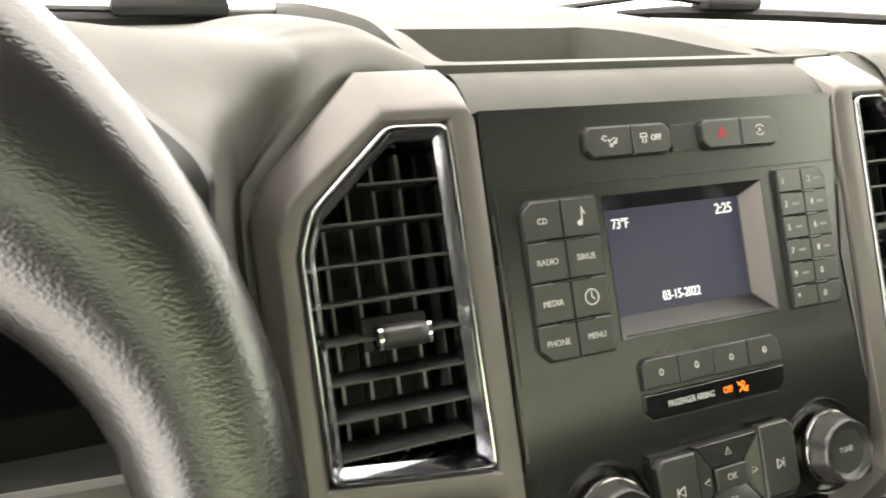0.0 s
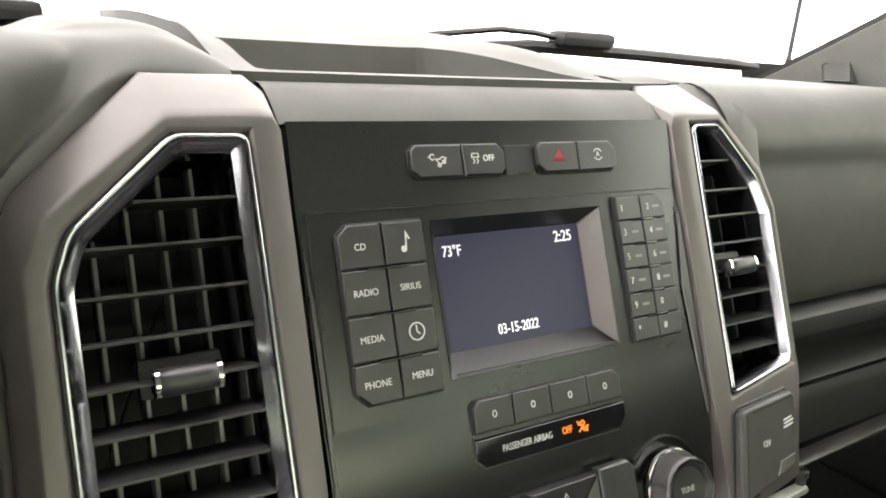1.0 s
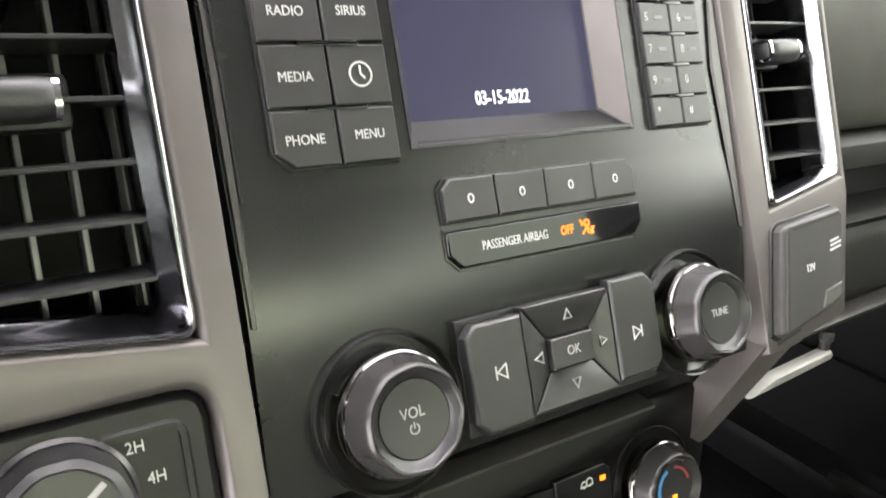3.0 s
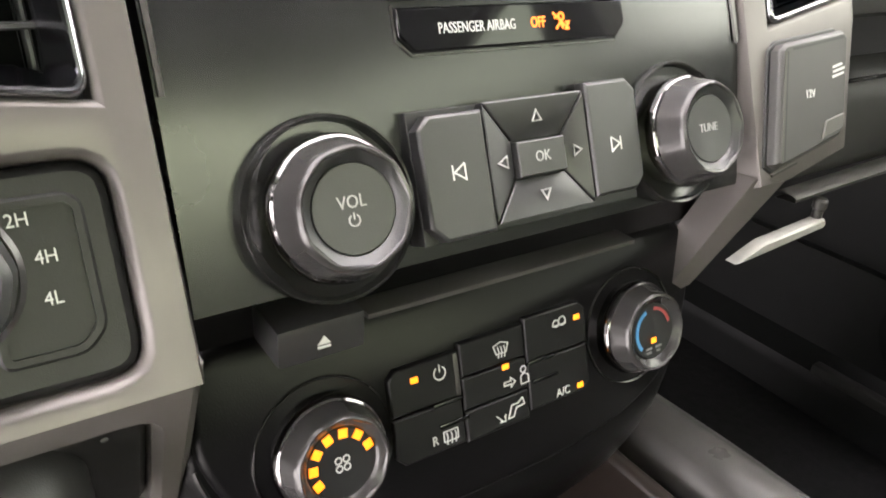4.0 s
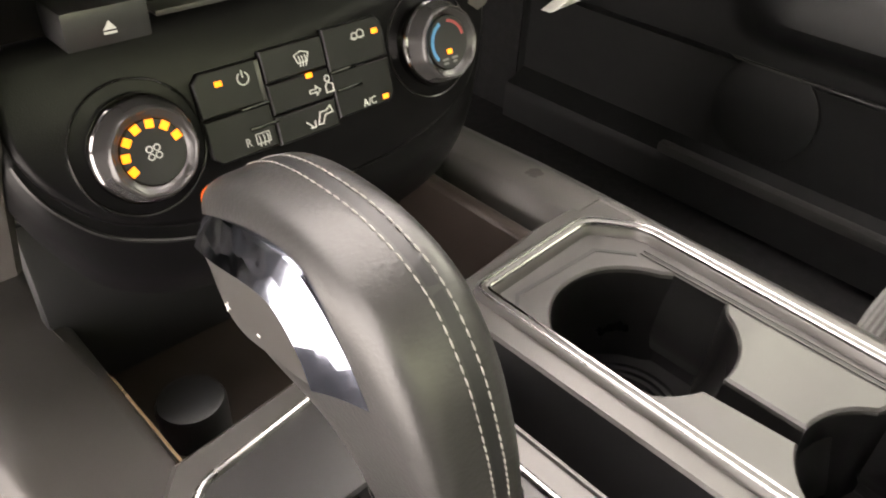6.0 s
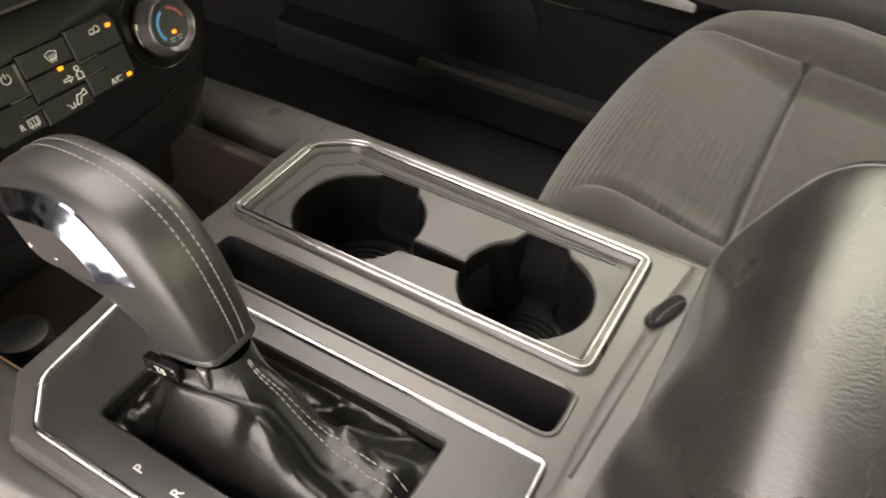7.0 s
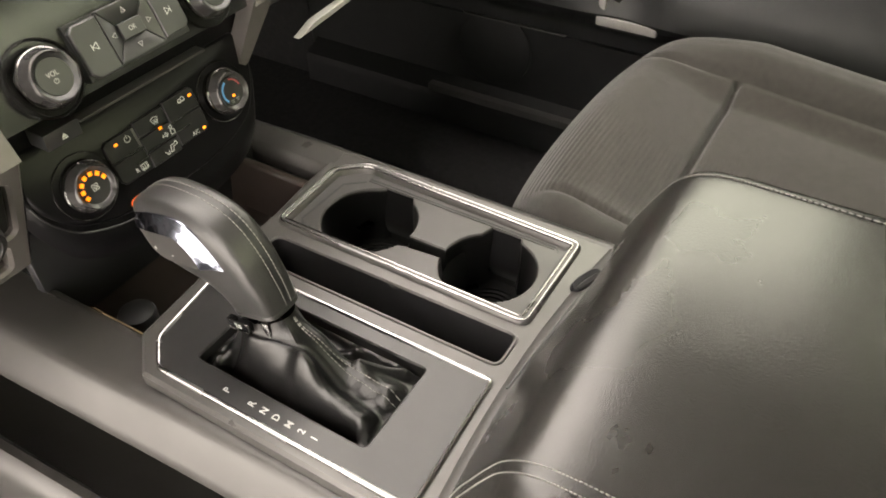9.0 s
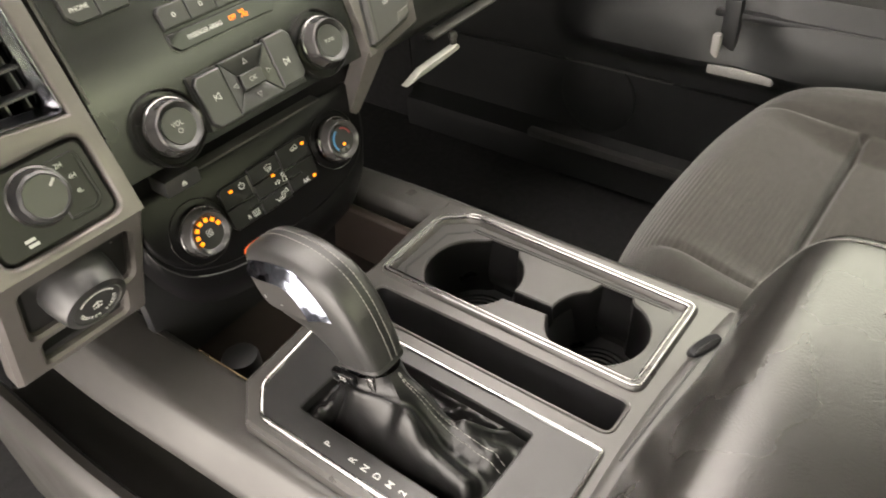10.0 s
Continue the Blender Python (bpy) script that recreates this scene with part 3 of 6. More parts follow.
part("passenger_pad", sheet([[(x, y + bow(x), z - 0.012 * smooth(0.62, 0.88, x) * smooth(0.80, 0.87, z)) for x in xs2] for y, z in prof]), DASH, dash, angle=60)
prof = [(0.14, 0.6915), (0.106, 0.6905), (0.100, 0.687), (0.0985, 0.678), (0.101, 0.668), (0.112, 0.663), (0.15, 0.662)]
part("trim_band", sheet([[(x, y + bow(x), z) for x in xs2] for y, z in prof]), DASH_LOW, dash)
part("shelf_recess", sheet([[(x, y + bow(x), z) for x in xs2] for y, z in [(0.15, 0.663), (0.152, 0.64), (0.15, 0.62)]]), BLACK, dash)
glove = part("glove_box", sheet([[(x, y + bow(x), z) for x in xs2] for y, z in
             [(0.15, 0.6205), (0.106, 0.6185), (0.099, 0.614), (0.097, 0.600), (0.099, 0.575), (0.106, 0.55), (0.118, 0.533), (0.14, 0.525), (0.2, 0.52), (0.45, 0.40), (0.84, 0.36)]]), DASH_LOW, dash, angle=60)
part("bright_line", block(0.262, 0.80, 0.0965, 0.100, 0.6175, 0.6205, 0.001), DARKCHROME, dash, "thin bright trim line")
part("lower_strip", sheet([[(x, y, z + 0.03 * (x - 0.352)) for x in np.linspace(0.352, 0.74, 10)] for y, z in ((0.112, 0.5300), (0.098, 0.5305), (0.094, 0.5285), (0.0945, 0.5255), (0.112, 0.5245))]), SATIN, dash)
wedge = [(0.286, 0.4885), (0.306, 0.4890), (0.398, 0.4960), (0.4015, 0.4995), (0.398, 0.5045), (0.318, 0.4995)]
part("lower_latch", stack([[(x, 0.100, z) for x, z in wedge], [(x, 0.091, z) for x, z in wedge], [(x, 0.0895, z) for x, z in offset(wedge, 0.0012)]], Matrix(), True, True), mat("latch_grey", (0.36, 0.35, 0.33), 0.4, 0.2), dash, "pale grey latch strip under the glove box")
part("latch_pin", lathe([(0.0045, 0), (0.0045, 0.012), (0.006, 0.014), (0.006, 0.020), (0.0045, 0.022), (0, 0.022)], pose(0.396, 0.097, 0.499, 0, 0, 0), 14), SATIN, dash)

# driver side: one soft skin from the vent bezel over a shoulder to the lip of the instrument hood
def spline(pts, t):
    """Smooth curve through the points."""
    f = t * (len(pts) - 1)
    i = min(int(f), len(pts) - 2)
    u = f - i
    p0, p1, p2, p3 = (np.array(pts[max(0, min(len(pts) - 1, j))], dtype=float) for j in (i - 1, i, i + 1, i + 2))
    return 0.5 * (2 * p1 + (p2 - p0) * u + (2 * p0 - 5 * p1 + 4 * p2 - p3) * u * u + (3 * p1 - p0 - 3 * p2 + p3) * u ** 3)


cage = [[(-0.1495, 0.614, 0.895), (-0.19, 0.61, 0.894), (-0.23, 0.605, 0.892), (-0.27, 0.60, 0.890), (-0.40, 0.58, 0.888), (-0.62, 0.545, 0.882)]]
cage.append([(-0.1495, 0.40, 0.892), (-0.185, 0.40, 0.906), (-0.225, 0.40, 0.906), (-0.265, 0.40, 0.893), (-0.40, 0.40, 0.893), (-0.60, 0.40, 0.893)])
cage.append([(-0.1495, 0.24, 0.892), (-0.180, 0.24, 0.907), (-0.215, 0.24, 0.907), (-0.255, 0.23, 0.900), (-0.36, 0.17, 0.912), (-0.48, 0.06, 0.928)])
cage.append([(-0.1490, 0.175, 0.8885), (-0.182, 0.190, 0.9030), (-0.216, 0.198, 0.9025), (-0.248, 0.192, 0.9005), (-0.330, 0.152, 0.910), (-0.425, 0.066, 0.9245)])
cage.append([tuple(face(-0.1490, 0.2560, -0.0285).translation), (-0.185, 0.162, 0.8960), (-0.218, 0.166, 0.8965), (-0.243, 0.164, 0.9000), (-0.310, 0.140, 0.9085), (-0.385, 0.070, 0.921)])
cage.append([tuple(face(-0.1995, 0.2560, -0.0290).translation), (-0.2150, 0.1420, 0.8810), (-0.2330, 0.142, 0.8780), (-0.2400, 0.138, 0.8925), (-0.290, 0.110, 0.9005), (-0.345, 0.040, 0.905)])
cage.append([tuple(face(-0.2295, 0.2265, -0.0215).translation), (-0.2430, 0.1260, 0.8590), (-0.2535, 0.1280, 0.8570), (-0.2610, 0.112, 0.8770), (-0.290, 0.070, 0.8870), (-0.322, 0.012, 0.888)])
cage.append([tuple(face(-0.2600, 0.1955, -0.0150).translation), (-0.2665, 0.1120, 0.8375), (-0.2705, 0.1150, 0.8370), (-0.2775, 0.085, 0.8610), (-0.292, 0.030, 0.8730), (-0.3030, -0.015, 0.870)])
cage.append([tuple(face(-0.2690, 0.1770, -0.0150).translation), (-0.2750, 0.1040, 0.8180), (-0.2785, 0.1060, 0.8150), (-0.2840, 0.080, 0.8310), (-0.2935, 0.030, 0.8430), (-0.3020, -0.015, 0.842)])
cage.append([tuple(face(-0.2700, 0.0800, -0.0150).translation), (-0.2760, 0.0660, 0.7250), (-0.2800, 0.0720, 0.7250), (-0.2860, 0.0560, 0.7280), (-0.2950, 0.015, 0.7370), (-0.3020, -0.012, 0.742)])
cage.append([tuple(face(-0.2700, -0.020, -0.0150).translation), (-0.2760, 0.0280, 0.6350), (-0.2800, 0.0360, 0.6350), (-0.2860, 0.0280, 0.6350), (-0.2945, 0.008, 0.6350), (-0.3020, -0.010, 0.635)])
across = [[spline(row, u) for u in np.linspace(0, 1, 48)] for row in cage]
rows = [[tuple(spline([row[j] for row in across], t)) for j in range(48)] for t in np.linspace(0, 1, 90)]
skin = part("instrument_hood", sheet(rows), DASH, dash, angle=60)
edge = [Vector(row[-1]) for row in rows if row[-1][1] < 0.12]
lip = sheet([[p + Vector((a, b, c)) for a, b, c in ((0.002, 0.003, 0.002), (-0.001, -0.005, 0.0018), (-0.006, -0.007, -0.001), (-0.0105, -0.003, -0.006), (-0.009, 0.008, -0.008))] for p in edge])
part("hood_lip", lip, BLACK, dash, "black lip of the instrument hood")
rows = [[p + Vector((-0.005 - 0.020 * k, 0.004 + 0.07 * k, -0.004 - 0.014 * k)) for p in edge] for k in np.linspace(0, 1, 6)]
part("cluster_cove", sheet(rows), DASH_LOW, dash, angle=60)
rows = [[p + Vector((-0.025 - 0.012 * k, 0.074 + 0.004 * math.sin(math.pi * k) * -1, -0.018 - 0.012 * k)) for p in edge] for k in np.linspace(0, 1, 6)]
part("cluster_ring", sheet(rows), TAUPE, dash, "satin taupe ring round the instrument cluster", angle=60)
part("cluster_face", block(-0.70, -0.305, 0.11, 0.12, 0.60, 0.885, 0.004), GLOSS, dash, "dark instrument cluster lens")
rows = [[(x, y, z) for x in np.linspace(-0.86, -0.280, 20)] for y, z in [(0.16, 0.70), (0.06, 0.69), (0.04, 0.66), (0.045, 0.60), (0.06, 0.54), (0.085, 0.48), (0.13, 0.43), (0.3, 0.38)]]
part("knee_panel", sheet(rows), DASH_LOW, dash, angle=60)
part("driver_top", block(-0.88, -0.58, 0.17, 0.56, 0.84, 0.886, 0.004), DASH, dash)


# ---- bezel columns with air vents ----
VENT = [(0.159, 0.219), (0.195, 0.2195), (0.243, 0.1765), (0.2505, 0.155), (0.2495, 0.036), (0.157, 0.0245)]


def mirror(poly, s):
    return [(s * x, y) for x, y in poly]


def under(x, v, w=0.0):
    """Pose on the lower driver column, which folds forward: x across, v up, w out."""
    up, out = Vector((0, -0.41, 0.912)), Vector((0, -0.912, -0.41))
    p = Vector((x, 0.0004, 0.5977)) + up * v + out * w
    return Matrix(((1, up.x, out.x, p.x), (0, up.y, out.y, p.y), (0, up.z, out.z, p.z), (0, 0, 0, 1)))


RVENT = [(0.1640, 0.2215), (0.1920, 0.2218), (0.2255, 0.1815), (0.2345, 0.1550), (0.2315, 0.0420), (0.1625, 0.0300)]


def soft_plate(top, low, holes, m, lift, depth, hole_chamfer):
    """A pierced plate whose edge rolls from the flat top loop over a rounded shoulder and a flank to low, given as (x, y, z)."""
    bm = bmesh.new()
    edges = []

    def ring(loop):
        return [bm.verts.new(m @ Vector(p)) for p in loop]

    def skin(a, b):
        for i in range(len(a)):
            bm.faces.new((a[i], a[(i + 1) % len(a)], b[(i + 1) % len(a)], b[i]))

    last = ring([(x, y, lift) for x, y in top])
    edges += [bm.edges.new((last[i - 1], last[i])) for i in range(len(last))]
    for a, b in ((0.05, 0.008), (0.12, 0.045), (0.20, 0.115), (0.55, 0.49), (0.88, 0.835), (0.96, 0.935), (1.0, 1.05)):
        here = ring([(x + (u - x) * a, y + (v - y) * a, lift + (w - lift) * b) for (x, y), (u, v, w) in zip(top, low)])
        skin(last, here)
        last = here
    skin(last, ring([(u, v, w - depth) for u, v, w in low]))
    for hole in holes:
        hole = ccw(hole)
        last = ring([(x, y, lift) for x, y in offset(hole, -hole_chamfer)])
        edges += [bm.edges.new((last[i - 1], last[i])) for i in range(len(last))]
        for a, b in ((0.72, 0.12), (0.35, 0.42), (0.10, 0.75), (0.0, 1.0)):
            here = ring([(x, y, lift - hole_chamfer * b) for x, y in offset(hole, -hole_chamfer * a)])
            skin(last, here)
            last = here
        skin(last, ring([(x, y, lift - 0.022) for x, y in hole]))
    bmesh.ops.triangle_fill(bm, edges=edges, use_beauty=True)
    return bm


def bezel(s):
    b = thing("vent_bezel", (s * 0.2, 0.08, 0.75), "satin taupe painted bezel column framing an air vent", "trim bezel", "bezel columns")
    if s < 0:
        top = [(0.1420, 0.2200), (0.1455, 0.2262), (0.1518, 0.2275), (0.196, 0.2270), (0.2525, 0.181), (0.2605, 0.160), (0.262, -0.02), (0.262, -0.0655), (0.1425, -0.0655)]
        low = [(0.1397, 0.226, -0.009), (0.1405, 0.2485, -0.0205), (0.1500, 0.2580, -0.0225), (0.2010, 0.2585, -0.0240), (0.2625, 0.197, -0.009), (0.2715, 0.178, -0.009), (0.2725, -0.02, -0.009), (0.271, -0.0655, -0.009), (0.1388, -0.0655, -0.009)]
    else:
        top = [(0.1420, 0.2200), (0.1455, 0.2262), (0.1530, 0.2275), (0.1950, 0.2275), (0.2055, 0.2165), (0.2310, 0.1860), (0.2402, 0.1580), (0.2372, 0.0300), (0.2300, 0.0050), (0.2180, -0.0400), (0.1640, -0.0500), (0.1415, -0.0500)]
        low = [(0.1397, 0.226, -0.009), (0.1405, 0.2490, -0.0215), (0.1500, 0.2620, -0.0330), (0.1970, 0.2640, -0.0355), (0.2180, 0.2250, -0.0160), (0.2445, 0.1890, -0.009), (0.2520, 0.1570, -0.009), (0.2470, 0.0280, -0.009), (0.2400, 0.0020, -0.009), (0.2255, -0.0440, -0.009), (0.1660, -0.0525, -0.009), (0.1385, -0.0520, -0.009)]
    holes = [mirror(offset(ccw(VENT if s < 0 else RVENT), -0.0012), s)]
    if s < 0:
        holes.append(mirror(rounded(rect(0.1555, -0.0580, 0.2515, 0.0080), 0.012, 4), s))
    part("bezel_frame", soft_plate(mirror(top, s), [(s * x, y, w) for x, y, w in low], holes, face(0, 0), 0.004, 0.026, 0.0030), TAUPE, b, angle=28)
    # soft plastic between the bezel and the passenger pad
    if s > 0:
        ends = [((0.1500, 0.2640, -0.0370), (0.150, 0.200, 0.8890)), ((0.1975, 0.2660, -0.0395), (0.206, 0.200, 0.8890)), ((0.2195, 0.2260, -0.0190), (0.242, 0.157, 0.8840)), ((0.2325, 0.2078, -0.0150), (0.254, 0.134, 0.8700)), ((0.2455, 0.1895, -0.0115), (0.264, 0.1235, 0.8550)), ((0.2530, 0.1570, -0.0115), (0.270, 0.1165, 0.8150)), ((0.2500, 0.10, -0.0115), (0.270, 0.107, 0.765)), ((0.2475, 0.02, -0.0115), (0.268, 0.098, 0.690))]
        rows = []
        for t in np.linspace(0, 1, 8):
            row = []
            for (x, v, w), e in ends:
                p = face(x, v, w).translation.lerp(Vector(e), t)
                row.append(p + Vector((0, -0.001, 0.001)) * math.sin(math.pi * t) * smooth(0.1, 0.2, v))
            rows.append(row)
        part("cap", sheet(rows), DASH, b, angle=60)
    if s < 0:
        # lower part, folded forward, with a dial opening and a small open pocket
        bm = pierced([(-0.2690, -0.150), (-0.1480, -0.150), (-0.1440, -0.004), (-0.2665, -0.004)], [rounded(rect(-0.2515, -0.0925, -0.1555, -0.0210), 0.010, 4), rounded(rect(-0.245, -0.140, -0.166, -0.104), 0.006, 3)], under(0, 0), 0.02, 0.004, 0.003, lift=0.002)
        part("lower_frame", bm, TAUPE, b, angle=24)
        part("pocket", block(-0.246, -0.165, -0.141, -0.103, -0.05, -0.016, 0, m=under(0, 0)), BLACK, b)
        part("pocket_floor", block(-0.243, -0.168, -0.138, -0.128, -0.03, -0.004, 0.002, m=under(0, 0)), BLACK, b)
    if s > 0:
        # lower tongue of the passenger column, running down and forward
        a0, a1 = face(0.139, -0.046, 0.003).translation, face(0.1665, -0.0490, 0.003).translation
        rows = []
        for t in np.linspace(0, 1, 8):
            l = a0.lerp(Vector((0.118, 0.030, 0.535)), t)
            r = a1.lerp(Vector((0.132, 0.022, 0.546)), t)
            mid = (l + r) / 2 + Vector((0, -0.002 * (1 - t), 0))
            rows.append([l + Vector((0, 0.02, 0)), l, mid, r, r + Vector((0.001, 0.004, -0.0005)), r + Vector((0.004 + 0.008 * (1 - t), 0.030, 0.004))])
        part("lower_tongue", sheet(rows), TAUPE, b, angle=40)
        under_rows = []
        for u in np.linspace(0, 1, 6):
            p = face(0.164 + 0.060 * u, -0.0515 + 0.0085 * u, -0.009).translation
            under_rows.append([p, p + Vector((-0.002, 0.018, -0.010)), p + Vector((-0.010, 0.055, -0.022)), p + Vector((-0.018, 0.075, -0.060 + 0.01 * u))])
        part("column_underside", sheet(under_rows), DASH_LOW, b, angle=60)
        poly = [(0.1578, 0.0150), (0.1625, 0.0182), (0.2150, 0.0222), (0.2190, 0.0185), (0.2085, -0.0290), (0.2030, -0.0330), (0.1490, -0.0425), (0.1455, -0.0400)]
        part("cover_seat", key(offset(ccw(poly), -0.0022), 0.0052, face(0, 0), 0.0008), BLACK, b)
        cover = part("socket_cover", key(poly, 0.011, face(0, 0), 0.0022, base=0.001), mat("socket_grey", (0.045, 0.044, 0.0425), 0.45, vary=0.06), b, "grey hinged socket cover with printing")
        part("hinge_slot", strokes([[(-0.020, -0.0016), (0.026, 0.0020)]], 0.0012, face(0.188, 0.0165, 0.0108), 0.0004), BLACK, cover)
        part("hinge_groove", strokes([[(0.1632, 0.0140), (0.1515, -0.0395)]], 0.0016, face(0, 0, 0.0108), 0.0004), BLACK, cover)
        part("hinge_bar", strokes([[(0.1612, 0.0140), (0.1495, -0.0395)]], 0.0020, face(0, 0, 0.0108), 0.0007), DASH, cover)
        part("lettering", letters("12V", 0.0060, face(0.1790, -0.0085, 0.0111)), WHITE, cover)
        part("print_bars", strokes([[(-0.006, 0.0024), (0.003, 0.0038)], [(-0.006, 0.0), (0.005, 0.0016)], [(-0.007, -0.0026), (0.004, -0.0010)]], 0.0012, face(0.2070, 0.0010, 0.0111), 0.0002), WHITE, cover)
        tab = [(-0.0130, -0.0060), (0.0060, -0.0025), (0.0085, 0.0055), (-0.0085, 0.0030)]
        part("lift_tab", key(tab, 0.0012, face(0.1985, -0.0265, 0.0108), 0.0006), DASH, cover)
        part("cover_edge", strokes([[(0.1500, -0.0462), (0.1720, -0.0425)]], 0.0012, face(0, 0, 0.0040), 0.0008), SATIN, b)
    return b


def barrel(w, h, d, m, n=20):
    """A tab rounded at front, top and bottom, and drawn in a little at both ends."""
    loops = []
    for u, k in ((-1.0, 0.80), (-0.93, 0.93), (-0.6, 1.0), (0.6, 1.0), (0.93, 0.93), (1.0, 0.80)):
        loop = []
        for i in range(n):
            a = 2 * math.pi * i / n
            c, q = math.cos(a), math.sin(a)
            loop.append((u * w, h * k * math.copysign(abs(q) ** 0.7, q), d * k * math.copysign(abs(c) ** 0.7, c)))
        loops.append(loop)
    return stack(loops, m, True, True)


def air_vent(s):
    v = thing("air_vent", (s * 0.2, 0.08, 0.75), "chrome-framed black air vent with slats and an adjusting tab", "air vent", "dashboard air vents")
    poly = ccw(mirror(VENT if s < 0 else RVENT, s))
    outline = []
    ring = rounded(poly, 0.006, 5)
    for p, q in zip(ring, ring[1:] + ring[:1]):
        outline.append(p)
        d = math.dist(p, q)
        if d > 0.03:
            outline += [(p[0] + (q[0] - p[0]) * k, p[1] + (q[1] - p[1]) * k) for k in (0.011 / d, 1 - 0.011 / d)]
    wall = 0.0084 if s < 0 else 0.0048
    bm = sweep(outline, [(-0.0012, -0.003), (-0.0011, 0.0028), (-0.0005, 0.0042), (0.0004, 0.0047), (0.0013, 0.0044), (0.0019, 0.0034), (0.0023, 0.0022), (wall * 0.93, -0.0014), (wall, -0.0034), (wall, -0.016), (-0.0012, -0.016)], face(0, 0))
    if s < 0:
        # the lower wall lies flat and runs deep into the duct
        m = face(0, 0)
        low = min(y for x, y in poly)
        for vert in bm.verts:
            p = m.inverted() @ vert.co
            if p.y < low + 0.0095 and -0.006 < p.z < -0.001 and p.y > low + 0.003:
                vert.co = m @ (p + Vector((0, -0.003, -0.012)))
    part("chrome_frame", bm, VENTCHROME, v, "chrome outline frame", angle=40)
    inner = offset(outline, wall - 0.0006)
    part("duct", stack([[(x, y, -0.062) for x, y in inner], [(x, y, -0.010) for x, y in inner]], face(0, 0), False, True), DUCT, v, "glossy black duct")

    def span(vv):
        xs = []
        k = len(inner)
        for i in range(k):
            (xa, ya), (xb, yb) = inner[i - 1], inner[i]
            if (ya - vv) * (yb - vv) < 0:
                xs.append(xa + (xb - xa) * (vv - ya) / (yb - ya))
        return min(xs), max(xs)

    levels = (0.1900, 0.1695, 0.1475, 0.1270, 0.1065, 0.0850, 0.0655, 0.0455) if s < 0 else (0.1965, 0.1745, 0.1555, 0.1350, 0.1150, 0.0960, 0.0760, 0.0560)
    for vv in levels:
        x0, x1 = span(vv + 0.003)
        rise = 0.0055 * smooth(0.17, 0.05, vv)
        curl = ((-0.0008, 0.0006, -0.0260), (-0.0003, 0.0007, -0.0180), (0.0, 0.0009, -0.0100), (-0.0002, 0.0011, -0.0045), (-0.0002, 0.0006, -0.0030))
        bm = stack([[(x0 - 0.001, h - k, d), (x1 + 0.001, h - k, d), (x1 + 0.001, h + k, d), (x0 - 0.001, h + k, d)] for h, k, d in [(h - rise * (d + 0.003) / 0.023, k, d) for h, k, d in curl]], face(0, vv, 0), True, True)
        part("slat", bm, SLAT, v, angle=50)
    for i in range(6 if s < 0 else 4):
        x = s * (0.1655 + 0.0163 * i)
        vt = min(0.212, max(y for x2, y in inner) - 0.004) if abs(x) < 0.190 else 0.2145 - (abs(x) - 0.190) * 0.95
        part("vane", block(-0.0011, 0.0011, 0.036, vt, -0.007, 0.007, 0.0008, m=face(x, 0, -0.0335) @ pose(0, 0, 0, 0, 3, 0)), LITVANE if s < 0 else SLAT, v)
    tv = 0.1062 if s < 0 else 0.1170
    tx = s * (0.2002 if s < 0 else 0.1925)
    tab = part("tab", barrel(0.0135, 0.0068, 0.0095, face(tx, tv, -0.0015)), BUTTON, v, angle=50)
    for e in (-1, 1):
        part("tab_end", sweep([(0.0074 * math.copysign(abs(math.cos(a)) ** 0.6, math.cos(a)), 0.0066 * math.copysign(abs(math.sin(a)) ** 0.6, math.sin(a))) for a in np.linspace(0, 2 * math.pi, 19)[:-1]], [(0.0, -0.001), (0.0, 0.001), (0.0016, 0.0014), (0.0022, 0.0)], face(tx + e * 0.0138, tv, -0.0005) @ pose(0, 0, 0, 0, 90, 0)), CHROME, tab, "chrome tab end")
    part("tab_seat", block(-0.0195, 0.0195, -0.0075, 0.0115, -0.020, -0.0105, 0.003, m=face(tx, tv, -0.001)), BLACK, tab)
    return v


for s in (-1, 1):
    bezel(s)
    air_vent(s)


